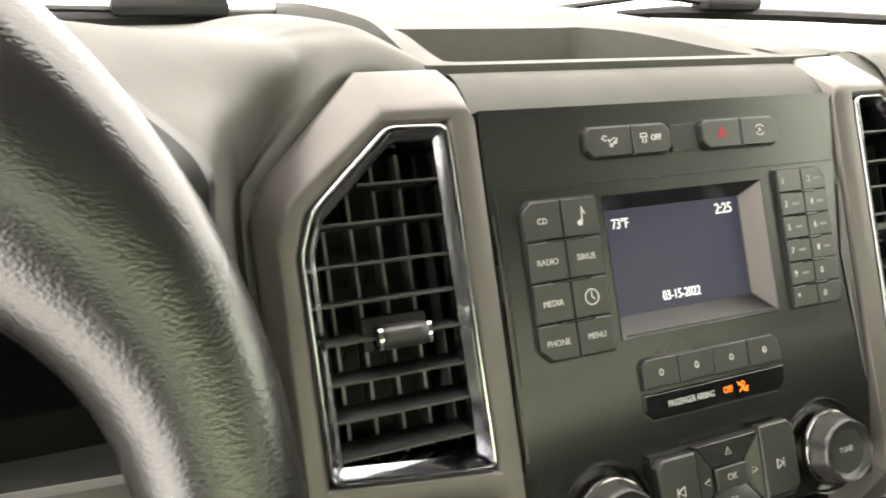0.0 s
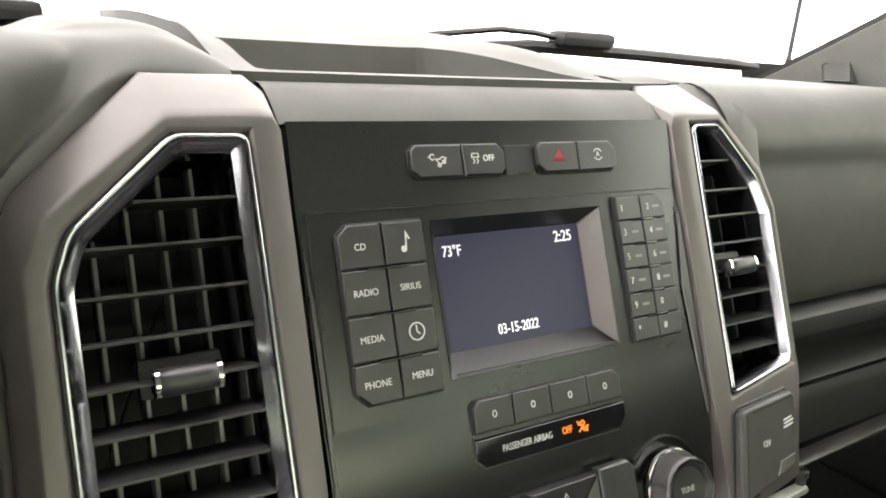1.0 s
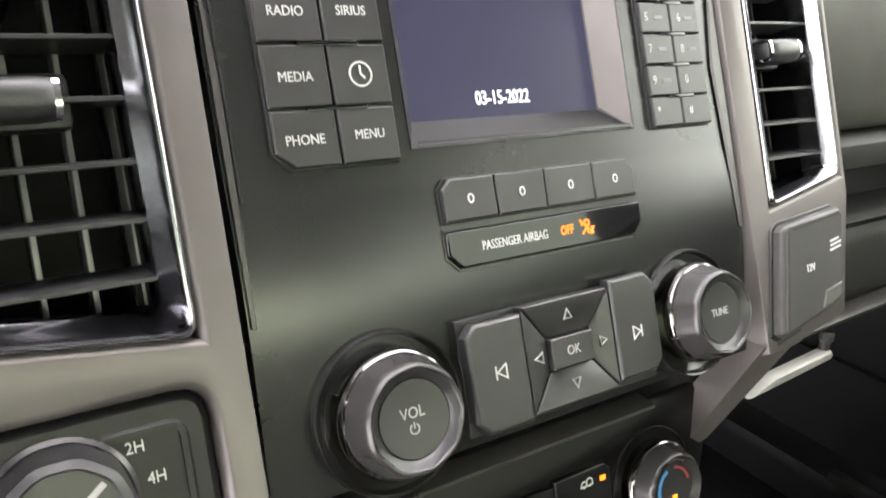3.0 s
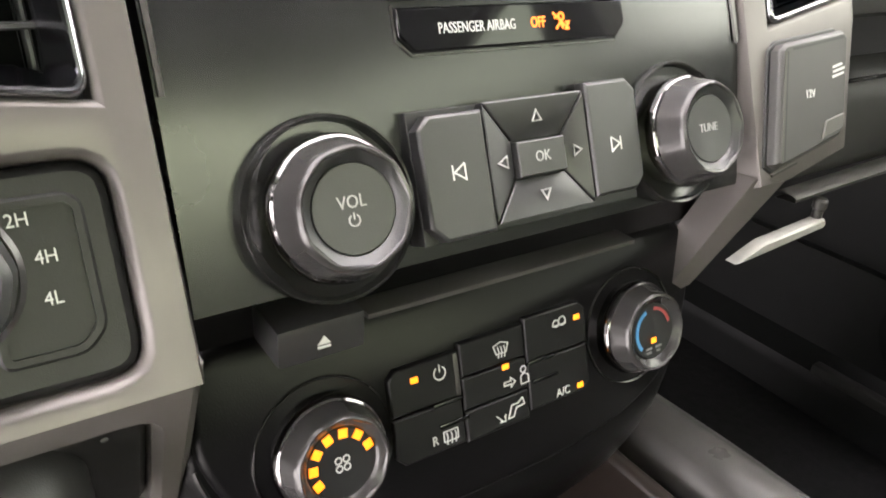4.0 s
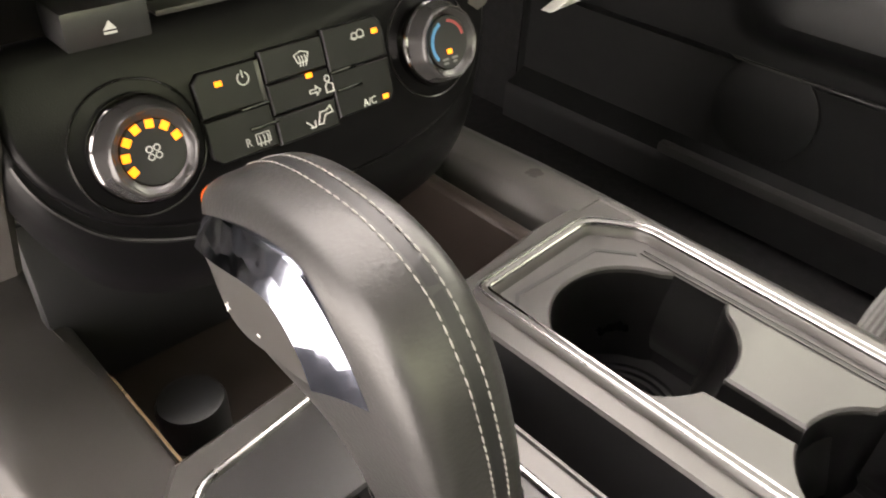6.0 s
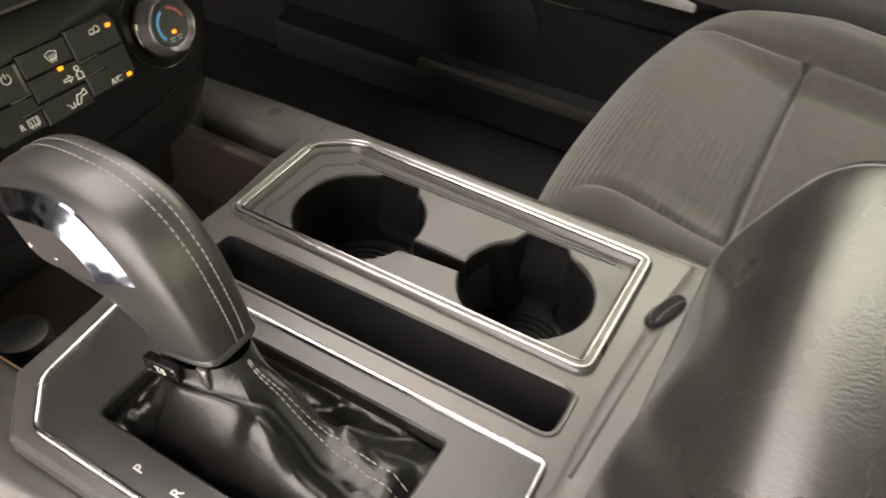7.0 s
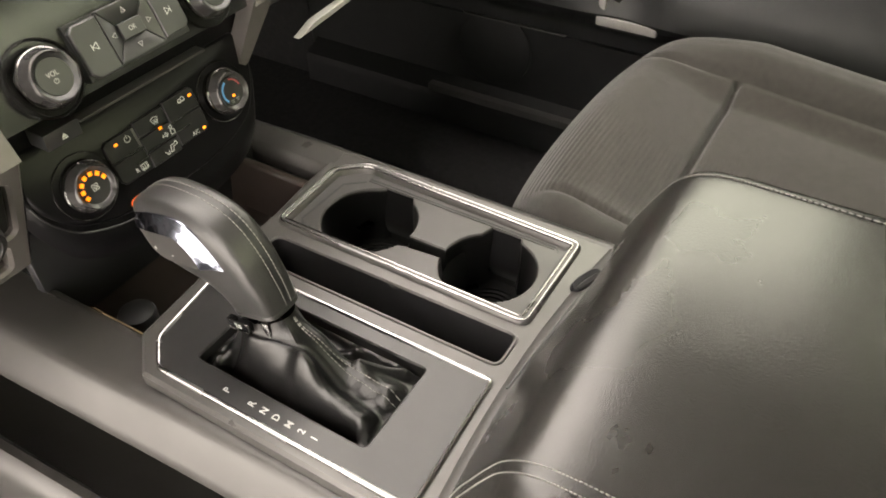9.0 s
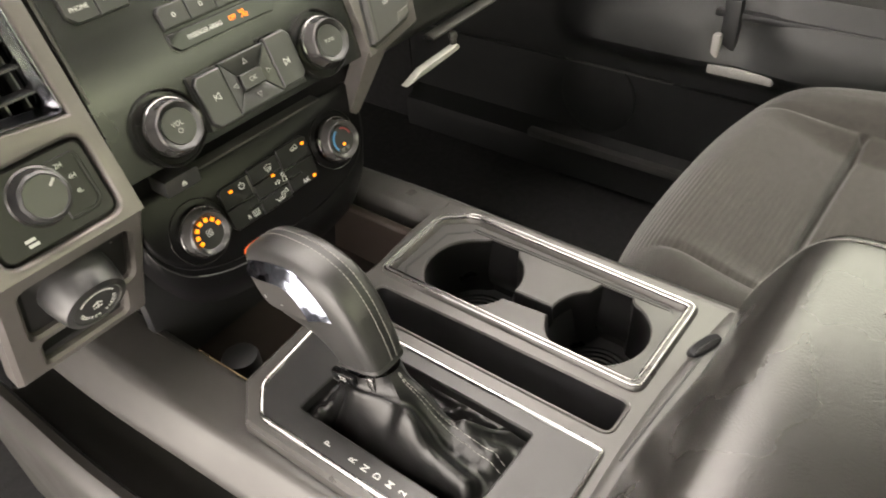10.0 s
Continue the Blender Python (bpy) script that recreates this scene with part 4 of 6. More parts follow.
# ---- control knobs and keys ----
def knob(parent, m, depth, cap_mat, size=1.0):
    """Round control knob: a dished seat, a darkened chrome flange, a faceted grip and a rolled lip round a shallow cap.
    """
    def turned(rows):
        return [(r * size, h) for r, h in rows]

    k = part("knob", lathe(turned([(0.0238, 0.004), (0.0240, 0.0085), (0.0234, 0.0100), (0.0216, depth * 0.84), (0.0211, depth * 0.92), (0.0205, depth - 0.0007), (0.0197, depth), (0.0190, depth - 0.0002), (0.0184, depth - 0.0009)]),
                            m, 96, 9, 0.022, cap=False), DARKGRIP, parent, angle=24)
    part("seat", lathe(turned([(0.0324, -0.006), (0.0324, 0.0003), (0.0319, 0.0012), (0.0312, 0.0008), (0.0298, -0.0022), (0.0262, -0.0040), (0.015, -0.0045)]), m, 64), KNOBDISH, k)
    part("chrome_ring", lathe(turned([(0.0246, -0.004), (0.0252, 0.0015), (0.0257, 0.0042), (0.0255, 0.0062), (0.0247, 0.0078), (0.0239, 0.0084)]), m, 90, 9, 0.012, cap=False), DIMCHROME, k, "chrome flange with dark cabin reflections in its colour", angle=24)
    part("face_ring", lathe(turned([(0.0188, depth - 0.0004), (0.0180, depth - 0.0010), (0.0166, depth - 0.0019), (0.0153, depth - 0.0031), (0.0149, depth - 0.0036)]), m, 72, cap=False), DARKGRIP if cap_mat is BLACK else BUTTON, k, angle=50)
    part("cap", lathe(turned([(0.0150, depth - 0.0050), (0.0150, depth - 0.0034), (0.0146, depth - 0.0029), (0.0125, depth - 0.0030), (0.007, depth - 0.0034), (0, depth - 0.0036)]), m, 56), cap_mat, k, angle=50)
    return k


# ---- audio panel ----
audio = thing("audio_panel", (0, 0.06, 0.74), "black audio control panel with keys, display and two knobs", "car stereo")


def plate_w(v):
    """Bulge of the panel: a soft fold at the lamp strip, steeper below it."""
    if v > 0.04:
        return 0.003 * smooth(0.18, 0.2255, v) + 0.0007 * (1 - ((min(0.066, v) - 0.04) / 0.026) ** 2)
    bend = 0.0007 - 1.75 * (0.04 - max(v, 0.005)) ** 2
    return bend - 0.1225 * max(0.0, 0.005 - v)


xs3 = [-0.1385, -0.128, -0.0615, 0.0665, 0.128, 0.1385]
vs3 = [0.2255, 0.20, 0.181, 0.1695, 0.0800, 0.0665, 0.0655, 0.060, 0.054, 0.048, 0.042, 0.036, 0.030, 0.024, 0.018, 0.012, 0.006, 0.0, -0.008, -0.016, -0.024, -0.030, -0.036, -0.041, -0.045, -0.0475]
bm = bmesh.new()
grid = [[bm.verts.new(face(x, v, plate_w(v)).translation) for x in xs3] for v in vs3]
for i in range(len(vs3) - 1):
    for j in range(len(xs3) - 1):
        if vs3[i] < 0.17 and vs3[i + 1] > 0.079 and xs3[j] > -0.0616 and xs3[j + 1] < 0.0666:
            continue
        bm.faces.new((grid[i][j], grid[i][j + 1], grid[i + 1][j + 1], grid[i + 1][j]))
thick(bm, Vector((0, 0.9245, -0.381)) * 0.012)
plate = part("face_plate", bm, PLATE, audio, angle=20)
part("inset_line", strokes([[(-0.1335, 0.066), (-0.1335, 0.178), (0.1335, 0.178)]], 0.0008, face(0, 0, 0.0003), 0.0003), BLACK, plate)
# bright slivers on both sides of the plate
for s in (-1, 1):
    part("side_sliver", stack([[(s * 0.1375, 0.022, 0.001), (s * 0.1355, 0.022, 0.001), (s * (0.130 if s > 0 else 0.1345), 0.11, 0.001), (s * 0.1375, 0.165, 0.001)],
                               [(s * 0.1375, 0.022, 0.002), (s * 0.136, 0.022, 0.002), (s * (0.131 if s > 0 else 0.135), 0.11, 0.002), (s * 0.1375, 0.165, 0.002)]], face(0, 0)), SATIN, plate)

# display, set back in a sloping frame
fr_out = rect(-0.0615, 0.0800, 0.0665, 0.1695)
fr_in = rect(-0.0515, 0.0930, 0.0565, 0.1610)
bm = stack([[(x, y, 0.0005) for x, y in fr_out], [(x, y, -0.013) for x, y in fr_in]], face(0, 0), False)
disp = part("display", bm, FRAMEBLACK, audio)
part("right_cheek", stack([[(0.0662, 0.0805, 0.0002), (0.0662, 0.169, 0.0002), (0.0572, 0.160, -0.0122), (0.0572, 0.094, -0.0122)], [(0.0652, 0.0808, 0.0005), (0.0652, 0.1687, 0.0005), (0.0565, 0.1598, -0.0117), (0.0565, 0.0942, -0.0117)]], face(0, 0)), TAUPE, disp, "satin taupe cheek beside the display")
part("screen", key(rect(-0.0520, 0.0925, 0.0570, 0.1615), 0.0015, face(0, 0, -0.0145), 0.0003), SCREEN, disp, "dark lit display glass")
part("lettering", letters("73°F", 0.0092, face(-0.0415, 0.1515, -0.0128), bold=0.00005, narrow=0.78), LIT, disp)
part("lettering", letters("2:25", 0.0102, face(0.0435, 0.1535, -0.0128), bold=0.00005, narrow=0.85), LIT, disp)
part("lettering", letters("03-15-2022", 0.0088, face(-0.001, 0.1015, -0.0128), bold=0.00003, narrow=0.76), LIT, disp)
part("lower_shelf", strokes([[(-0.058, 0.0822), (0.0635, 0.0822)]], 0.0012, face(0, 0, 0.0006), 0.0006), BUTTON, disp)


def cut_poly(x0, y0, x1, y1, tl=0.0, tr=0.0, br=0.0, bl=0.0):
    p = []
    for (cx, cy), c, (ax, ay), (bx, by) in (((x0, y0), bl, (0, 1), (1, 0)), ((x1, y0), br, (-1, 0), (0, 1)), ((x1, y1), tr, (0, -1), (-1, 0)), ((x0, y1), tl, (1, 0), (0, -1))):
        if c:
            p += [(cx + ax * c, cy + ay * c), (cx + bx * c, cy + by * c)]
        else:
            p.append((cx, cy))
    return p


def button(parent, poly, h=0.004, m=None, bevel=0.0007, material=None):
    return part("key", key(poly, h, m or face(0, 0), bevel), material or BUTTON, parent)


# left key block
part("key_seat", key(cut_poly(-0.1202, 0.0752, -0.0680, 0.1712, tl=0.006, bl=0.007), 0.0012, face(0, 0), 0.0004), BLACK, audio)
names = (("CD", ""), ("RADIO", "SIRIUS"), ("MEDIA", ""), ("PHONE", "MENU"))
rows_v = (0.1705, 0.1465, 0.1222, 0.0980, 0.0758)
for r in range(4):
    top, bot = rows_v[r] - 0.0005, rows_v[r + 1] + 0.0005
    k = button(audio, cut_poly(-0.1195, bot, -0.0940, top, tl=0.006 if r == 0 else 0, bl=0.007 if r == 3 else 0))
    # Paler strip painted in for the highlight on the key's left edge.
    part("edge_highlight", block(-0.1197, -0.1172, bot + (0.006 if r == 3 else 0.0), top - (0.006 if r == 0 else 0.0), 0.0022, 0.0037, 0.0005, m=face(0, 0)), SATIN, k)
    cy = (top + bot) / 2
    part("lettering", letters(names[r][0], 0.0052, face(-0.1074, cy - 0.0005, 0.0041)), WHITE, k)
    k = button(audio, cut_poly(-0.0932, bot, -0.0685, top))
    m = face(-0.0808, cy, 0.0041)
    if names[r][1]:
        part("lettering", letters(names[r][1], 0.0052, m), WHITE, k)
    elif r == 0:
        bm = strokes([[(0.0005, -0.003), (0.0012, 0.005), (0.0030, 0.0015)]], 0.0009, m)
        lathe([(0.0018, 0), (0.0018, 0.0003), (0, 0.0003)], m @ pose(-0.0009, -0.0036, 0), 14, bm=bm)
        part("note_symbol", bm, WHITE, k)
    else:
        bm = strokes([arc(0, 0, 0.0046, 0, 360, 24), [(0, 0.0034), (0, 0), (0.0018, -0.0016)]], 0.0007, m)
        part("clock_symbol", bm, WHITE, k)
    if r:
        part("finger_lip", block(-0.0125, 0.0125, -0.0009, 0.0009, 0.001, 0.0046, 0.0004, m=face(-0.0925, top + 0.0003, 0)), GLOSS, k)

# keypad
part("key_seat", key(cut_poly(0.0775, 0.0785, 0.1225, 0.1750, tr=0.006), 0.0010, face(0, 0), 0.0004), BLACK, audio)
pad = (("1", "2"), ("3", "4"), ("5", "6"), ("7", "8"), ("9", "0"), ("*", "#"))
kv = (0.1742, 0.1582, 0.1422, 0.1262, 0.1105, 0.0945, 0.0792)
for r in range(6):
    top, bot = kv[r] - 0.0004, kv[r + 1] + 0.0004
    cy = (top + bot) / 2
    for c in range(2):
        x0, x1 = ((0.0785, 0.0996), (0.1003, 0.1218))[c]
        k = button(audio, cut_poly(x0, bot, x1, top, tr=0.005 if r == 0 and c else 0), 0.0038)
        part("lettering", letters(pad[r][c], 0.0062, face(x0 + (0.004 if c == 0 else 0.006), cy, 0.0039)), WHITE, k)
        if 0 < r < 5 and not (r == 4 and c == 1) or (r == 0 and c):
            part("print_bar", strokes([[(0, 0), (0.0062, 0)]], 0.0018, face(x0 + 0.0095 + 0.001 * c, cy, 0.0039), 0.0002), mat("dim_print", (0.2, 0.2, 0.2), 0.6) if "dim_print" not in bpy.data.materials else bpy.data.materials["dim_print"], k)
    if r:
        part("finger_lip", block(-0.0095, 0.0095, -0.0008, 0.0008, 0.001, 0.0044, 0.0004, m=face(0.100, top + 0.0002, 0)), GLOSS, k)

# upper switch pairs
for x0, x1, mid in ((-0.0705, -0.0065, -0.0365), (0.0185, 0.0835, 0.0510)):
    m = face(0, 0, plate_w(0.2))
    left = cut_poly(x0, 0.1925, mid - 0.0003, 0.2115, tl=0.0035, bl=0.005)
    right = cut_poly(mid + 0.0003, 0.1925, x1, 0.2115, tr=0.005, br=0.004)
    part("key_seat", key(offset(ccw(cut_poly(x0, 0.1925, x1, 0.2115, 0.0035, 0.005, 0.004, 0.005)), -0.0009), 0.001, m, 0.0003), BLACK, audio)
    kl, kr = button(audio, left, 0.0042, m, 0.001), button(audio, right, 0.0042, m, 0.001)
    # Paler line painted in for the highlight round the pair's upper edge.
    part("edge_highlight", strokes([[(x0 + 0.0005, 0.198), (x0 + 0.0005, 0.208), (x0 + 0.004, 0.2112), (x1 - 0.005, 0.2112), (x1 - 0.0005, 0.2065)]], 0.0007, face(0, 0, plate_w(0.2) + 0.0034), 0.0003), SATIN, kl)
    ml, mr = face((x0 + mid) / 2, 0.2025, plate_w(0.2) + 0.0043), face((x1 + mid) / 2, 0.2025, plate_w(0.2) + 0.0043)
    if x0 < 0:
        bm = strokes([arc(-0.0034, 0.0016, 0.0016, 30, 330, 10), [(-0.0062, 0.0016), (-0.0048, 0.0018)], [(-0.0012, 0.0005), (0.001, -0.0028), (0.0045, -0.0008), (0.0055, 0.001), (0.003, 0.0016), (0.001, 0.0002), (-0.0012, 0.0005)],
                      arc(0.0008, -0.003, 0.001, 0, 360, 8), arc(0.004, -0.0012, 0.001, 0, 360, 8)], 0.0006, ml)
        part("hill_descent_symbol", bm, WHITE, kl)
        part("lettering", letters("OFF", 0.0052, mr @ pose(0.003, 0, 0), bold=0.0001), WHITE, kr)
        part("skid_symbol", strokes([[(-0.0085, 0.003), (-0.0045, 0.003), (-0.004, 0.0008), (-0.009, 0.0008), (-0.0085, 0.003)], [(-0.008, 0), (-0.0072, -0.0015), (-0.0082, -0.003)], [(-0.0055, 0), (-0.0047, -0.0015), (-0.0057, -0.003)]], 0.0006, mr), WHITE, kr)
    else:
        part("hazard_triangle", strokes([[(-0.0038, -0.0028), (0.0038, -0.0028), (0, 0.0036), (-0.0038, -0.0028), (0.0038, -0.0028)], [(-0.0016, -0.0013), (0.0016, -0.0013), (0, 0.0012), (-0.0016, -0.0013)]], 0.0010, ml), RED, kl, "red hazard triangle")
        part("lettering", letters("A", 0.0048, mr), WHITE, kr)
        part("start_stop_symbol", strokes([arc(0, 0, 0.0036, 30, 150, 8), arc(0, 0, 0.0036, 210, 330, 8)], 0.0006, mr), WHITE, kr)
part("switch_blank", key(rect(-0.005, 0.1935, 0.017, 0.2105), 0.0012, face(0, 0, plate_w(0.2)), 0.0005), BLACK, audio)
part("blank_lip", strokes([[(-0.005, 0.1932), (0.017, 0.1932)]], 0.0008, face(0, 0, plate_w(0.2) + 0.0008), 0.0006), SATIN, audio)

# four preset keys and the airbag lamp strip
part("key_seat", key(cut_poly(-0.0535, 0.0475, 0.0595, 0.0668, tl=0.004, tr=0.005), 0.001, face(0, 0, plate_w(0.053)), 0.0003), BLACK, audio)
xq = (-0.0525, -0.0253, 0.0022, 0.0312, 0.0585)
for i in range(4):
    k = button(audio, cut_poly(xq[i] + 0.0003, 0.0484, xq[i + 1] - 0.0003, 0.0660, tl=0.004 if i == 0 else 0, tr=0.005 if i == 3 else 0), 0.0034, face(0, 0, plate_w(0.053)))
    part("ring_symbol", strokes([[(0.0013 * math.cos(a), 0.0018 * math.sin(a)) for a in np.linspace(0, 2 * math.pi, 15)]], 0.0006, face((xq[i] + xq[i + 1]) / 2, 0.0572, plate_w(0.053) + 0.0035)), WHITE, k)
strip = part("airbag_lamp_strip", key(cut_poly(-0.0530, 0.0288, 0.0602, 0.0448, br=0.006, bl=0.006), 0.0022, face(0, 0, plate_w(0.034)), 0.0010), GLOSS, audio, "glossy black airbag lamp strip")
part("lettering", letters("PASSENGER AIRBAG", 0.0056, face(-0.0180, 0.0366, plate_w(0.034) + 0.0023), narrow=0.72), WHITE, strip)
part("lettering", letters("OFF", 0.0058, face(0.0115, 0.0368, plate_w(0.034) + 0.0023), bold=0.0001, narrow=0.75), ORANGE, strip, "lit orange word")
part("airbag_symbol", strokes([arc(0.0012, 0.0018, 0.0014, 0, 360, 10), [(-0.003, 0.0035), (0.003, -0.002)], [(-0.002, -0.003), (0.0005, -0.0005), (0.0018, -0.003)], [(0.0032, -0.0005), (0.005, -0.0005), (0.0032, -0.003), (0.005, -0.003)], [(-0.0025, 0.0012), (-0.0005, 0.002)]], 0.0009, face(0.0225, 0.0368, plate_w(0.034) + 0.0023)), ORANGE, strip, "lit orange airbag symbol")
part("strip_edge", strokes([[(-0.0535, 0.046), (-0.0535, 0.0335), (-0.0475, 0.0280), (0.0545, 0.0280)]], 0.0007, face(0, 0, plate_w(0.030)), 0.0008), SATIN, strip)

# seek keys and the direction pad
W = 0.0028
m = face(0, 0, W)
part("key_seat", key(rect(-0.0560, -0.0405, 0.0550, 0.0082), 0.010, face(0, 0, W - 0.010), 0.0003), BLACK, audio)
for poly, sym, cx in ((cut_poly(-0.0555, -0.0400, -0.0262, 0.0060, tl=0.005, bl=0.006), -1, -0.0405), (cut_poly(0.0262, -0.0360, 0.0548, 0.0110, tr=0.005, br=0.005), 1, 0.0395)):
    k = button(audio, poly, 0.0062, m, 0.0014)
    part("seek_symbol", strokes([[(sym * 0.0028, 0.0028), (sym * 0.0028, -0.0028)], [(sym * -0.0026, 0.003), (sym * 0.0022, 0), (sym * -0.0026, -0.003), (sym * -0.0026, 0.003)]], 0.0006, face(cx, -0.0155, W + 0.0063)), WHITE, k)
ox0, ox1, ov0, ov1 = -0.0125, 0.0125, -0.0225, -0.0080
px0, px1, pv0, pv1 = -0.0258, 0.0258, -0.0385, 0.0085
for name_, poly, hs, sx, sv, rot in (("up", [(px0, pv1), (px1, pv1), (ox1, ov1), (ox0, ov1)], 0, 0.0, 0.0005, 0), ("down", [(px0, pv0), (ox0, ov0), (ox1, ov0), (px1, pv0)], 0, 0.0, -0.0300, 180),
                                    ("left", [(px0, pv0), (ox0, ov0), (ox0, ov1), (px0, pv1)], 0, -0.0188, -0.0152, 90), ("right", [(px1, pv0), (px1, pv1), (ox1, ov1), (ox1, ov0)], 0, 0.0188, -0.0152, -90)):
    poly = offset(ccw(poly), 0.0004)
    hs = [(0.0060 if px0 + 0.002 < x < px1 - 0.002 and pv0 + 0.002 < v < pv1 - 0.002 else 0.0052) for x, v in poly]
    dip = [(h - 0.0028 if h > 0.0058 else h) for h in hs]
    bm = stack([[(x, v, 0) for x, v in poly], [(x, v, h - 0.0004) for (x, v), h in zip(poly, dip)], [(x, v, h) for (x, v), h in zip(offset(poly, 0.0005), dip)]], m)
    k = part("key", bm, BUTTON, audio)
    tri = [Vector((-0.0022, -0.0017)), Vector((0.0022, -0.0017)), Vector((0, 0.0024)), Vector((-0.0022, -0.0017)), Vector((0.0022, -0.0017))]
    part("arrow_symbol", strokes([[tuple(Matrix.Rotation(radians(rot), 2) @ p) for p in tri]], 0.0005, face(sx, sv, W + 0.0046) @ pose(0, 0, 0, 0, 0, 0), 0.0006), SOFTWHITE, k)
k = button(audio, offset(ccw(rect(ox0, ov0, ox1, ov1)), 0.0004), 0.0058, m, 0.0006)
part("lettering", letters("OK", 0.0060, face(0, -0.0152, W + 0.0059)), SOFTWHITE, k)

for x, text in ((-0.0888, "VOL"), (0.0880, "TUNE")):
    cv = -0.0206 if text == "VOL" else -0.0160
    k = knob(audio, face(x, cv, 0.0010), 0.0208, BUTTON)
    part("lettering", letters(text, 0.0060 if text == "VOL" else 0.0052, face(x - 0.0006, cv + (0.0022 if text == "VOL" else 0.0004), 0.0186)), SOFTWHITE, k)
    if text == "VOL":
        part("power_symbol", strokes([arc(0, 0, 0.0019, 120, 420, 14), [(0, 0.0025), (0, 0.0002)]], 0.0005, face(x - 0.0006, cv - 0.0036, 0.0186)), SOFTWHITE, k)

# ---- slot with eject key ----
slot = thing("disc_slot", (0, 0.03, 0.59), "black disc slot with an eject key between the panels", "disc slot")
rows = [[(x, y, z) for x in np.linspace(-0.139, 0.139, 8)] for y, z in [(0.016, 0.6175), (0.026, 0.609), (0.033, 0.600), (0.035, 0.592), (0.036, 0.580)]]
part("recess", sheet(rows), HVAC, slot)
part("slot_lip", block(-0.070, 0.080, 0.0225, 0.036, 0.5825, 0.5850, 0.0008), SATIN, slot, "thin bright slot lip")
ek = part("eject_key", block(-0.1120, -0.0775, 0.0110, 0.036, 0.5800, 0.5955, 0.0015), BUTTON, slot)
me = Matrix.Translation((-0.0945, 0.0106, 0.5868)) @ pose(0, 0, 0, 90, 0, 0)
bm = strokes([[(-0.0026, -0.0016), (0.0026, -0.0016)]], 0.0010, me)
stack([[(-0.0027, -0.0004, 0), (0.0027, -0.0004, 0), (0, 0.0032, 0)], [(-0.0027, -0.0004, 0.0003), (0.0027, -0.0004, 0.0003), (0, 0.0032, 0.0003)]], me, bm=bm)
part("eject_symbol", bm, WHITE, ek)

# ---- climate panel ----
clim = thing("climate_panel", (0, 0.02, 0.53), "black climate control panel with two knobs and amber lamps", "climate control")
outline = [(-0.139, 0.052), (-0.141, 0.012), (-0.134, -0.008), (-0.116, -0.030), (-0.085, -0.044), (-0.04, -0.052), (0.04, -0.052), (0.085, -0.044), (0.114, -0.030), (0.130, -0.004), (0.136, 0.012), (0.138, 0.052)]
outline = rounded(outline, 0.016, 4)
part("face_plate", key(outline, 0.0, climate(0, 0), 0.004, base=-0.03), HVAC, clim, angle=50)
part("skirt", sheet([[climate(x * (1 + 0.06 * t), v - 0.030 * t * smooth(0.02, -0.05, v) - 0.01 * t, -0.004 - 0.020 * t ** 2).translation for x, v in outline] for t in np.linspace(0, 1, 6)]), HVAC, clim, "black lower surround", angle=60)
part("skirt_line", sweep([p for p in outline if p[0] < -0.03 and p[1] < 0.013], [(0, 0), (-0.001, 0.0008), (-0.002, 0)], climate(0, -0.006, -0.004), closed=False), GEARP, clim)


def hkey(poly, h=0.0032):
    return part("key", key(poly, h, climate(0, 0), 0.0009), HVACKEY, clim)


ka = hkey(cut_poly(-0.0600, 0.0012, -0.0240, 0.0225, tl=0.004))
kb = hkey(cut_poly(-0.0600, -0.0215, -0.0240, 0.0004, bl=0.004))
kc = hkey(rect(-0.0232, 0.0090, 0.0135, 0.0250))
kd = hkey(rect(-0.0232, -0.0070, 0.0135, 0.0084))
ke = hkey(rect(-0.0232, -0.0225, 0.0135, -0.0076))
kf = hkey(cut_poly(0.0143, 0.0052, 0.0530, 0.0270, tr=0.004))
kg = hkey(cut_poly(0.0143, -0.0195, 0.0530, 0.0045, br=0.004))
part("key_edge", block(-0.0268, -0.0245, 0.002, 0.0215, 0.0030, 0.0036, 0.0003, m=climate(0, 0)), SATIN, ka)
for k, x, v in ((ka, -0.032, 0.0008), (kb, -0.030, -0.0095), (kf, 0.022, 0.0048), (kg, 0.024, -0.0050)):
    part("finger_slot", block(x - 0.008, x + 0.008, v - 0.0008, v + 0.0008, 0.003, 0.0046, 0.0004, m=climate(0, 0)), GLOSS, k)
for k, x, v in ((ka, -0.0475, 0.0157), (kd, 0.0012, 0.0072), (kf, 0.0470, 0.0195), (kg, 0.0462, -0.0160)):
    part("amber_lamp", block(x - 0.0019, x + 0.0019, v - 0.0013, v + 0.0013, 0.0030, 0.0038, 0.0004, m=climate(0, 0)), AMBER, k, "lit amber lamp")


def sym(k, name_, lines, x, v, w=0.0006):
    part(name_, strokes(lines, w, climate(x, v, 0.0033)), WHITE, k)


sym(ka, "power_symbol", [arc(0, 0, 0.0030, 120, 420, 14), [(0, 0.0040), (0, 0.0004)]], -0.0345, 0.0150)
sym(kb, "rear_defrost_symbol", [[(-0.003, 0.0024), (0.0045, 0.0024), (0.0045, -0.0024), (-0.003, -0.0024), (-0.003, 0.0024)], [(-0.0015, -0.004), (-0.001, 0), (-0.0015, 0.0015)], [(0.0008, -0.004), (0.0013, 0), (0.0008, 0.0015)], [(0.003, -0.004), (0.0035, 0), (0.003, 0.0015)]], -0.0330, -0.0150, 0.0005)
part("lettering", letters("R", 0.0060, climate(-0.0405, -0.0155, 0.0033)), WHITE, kb)
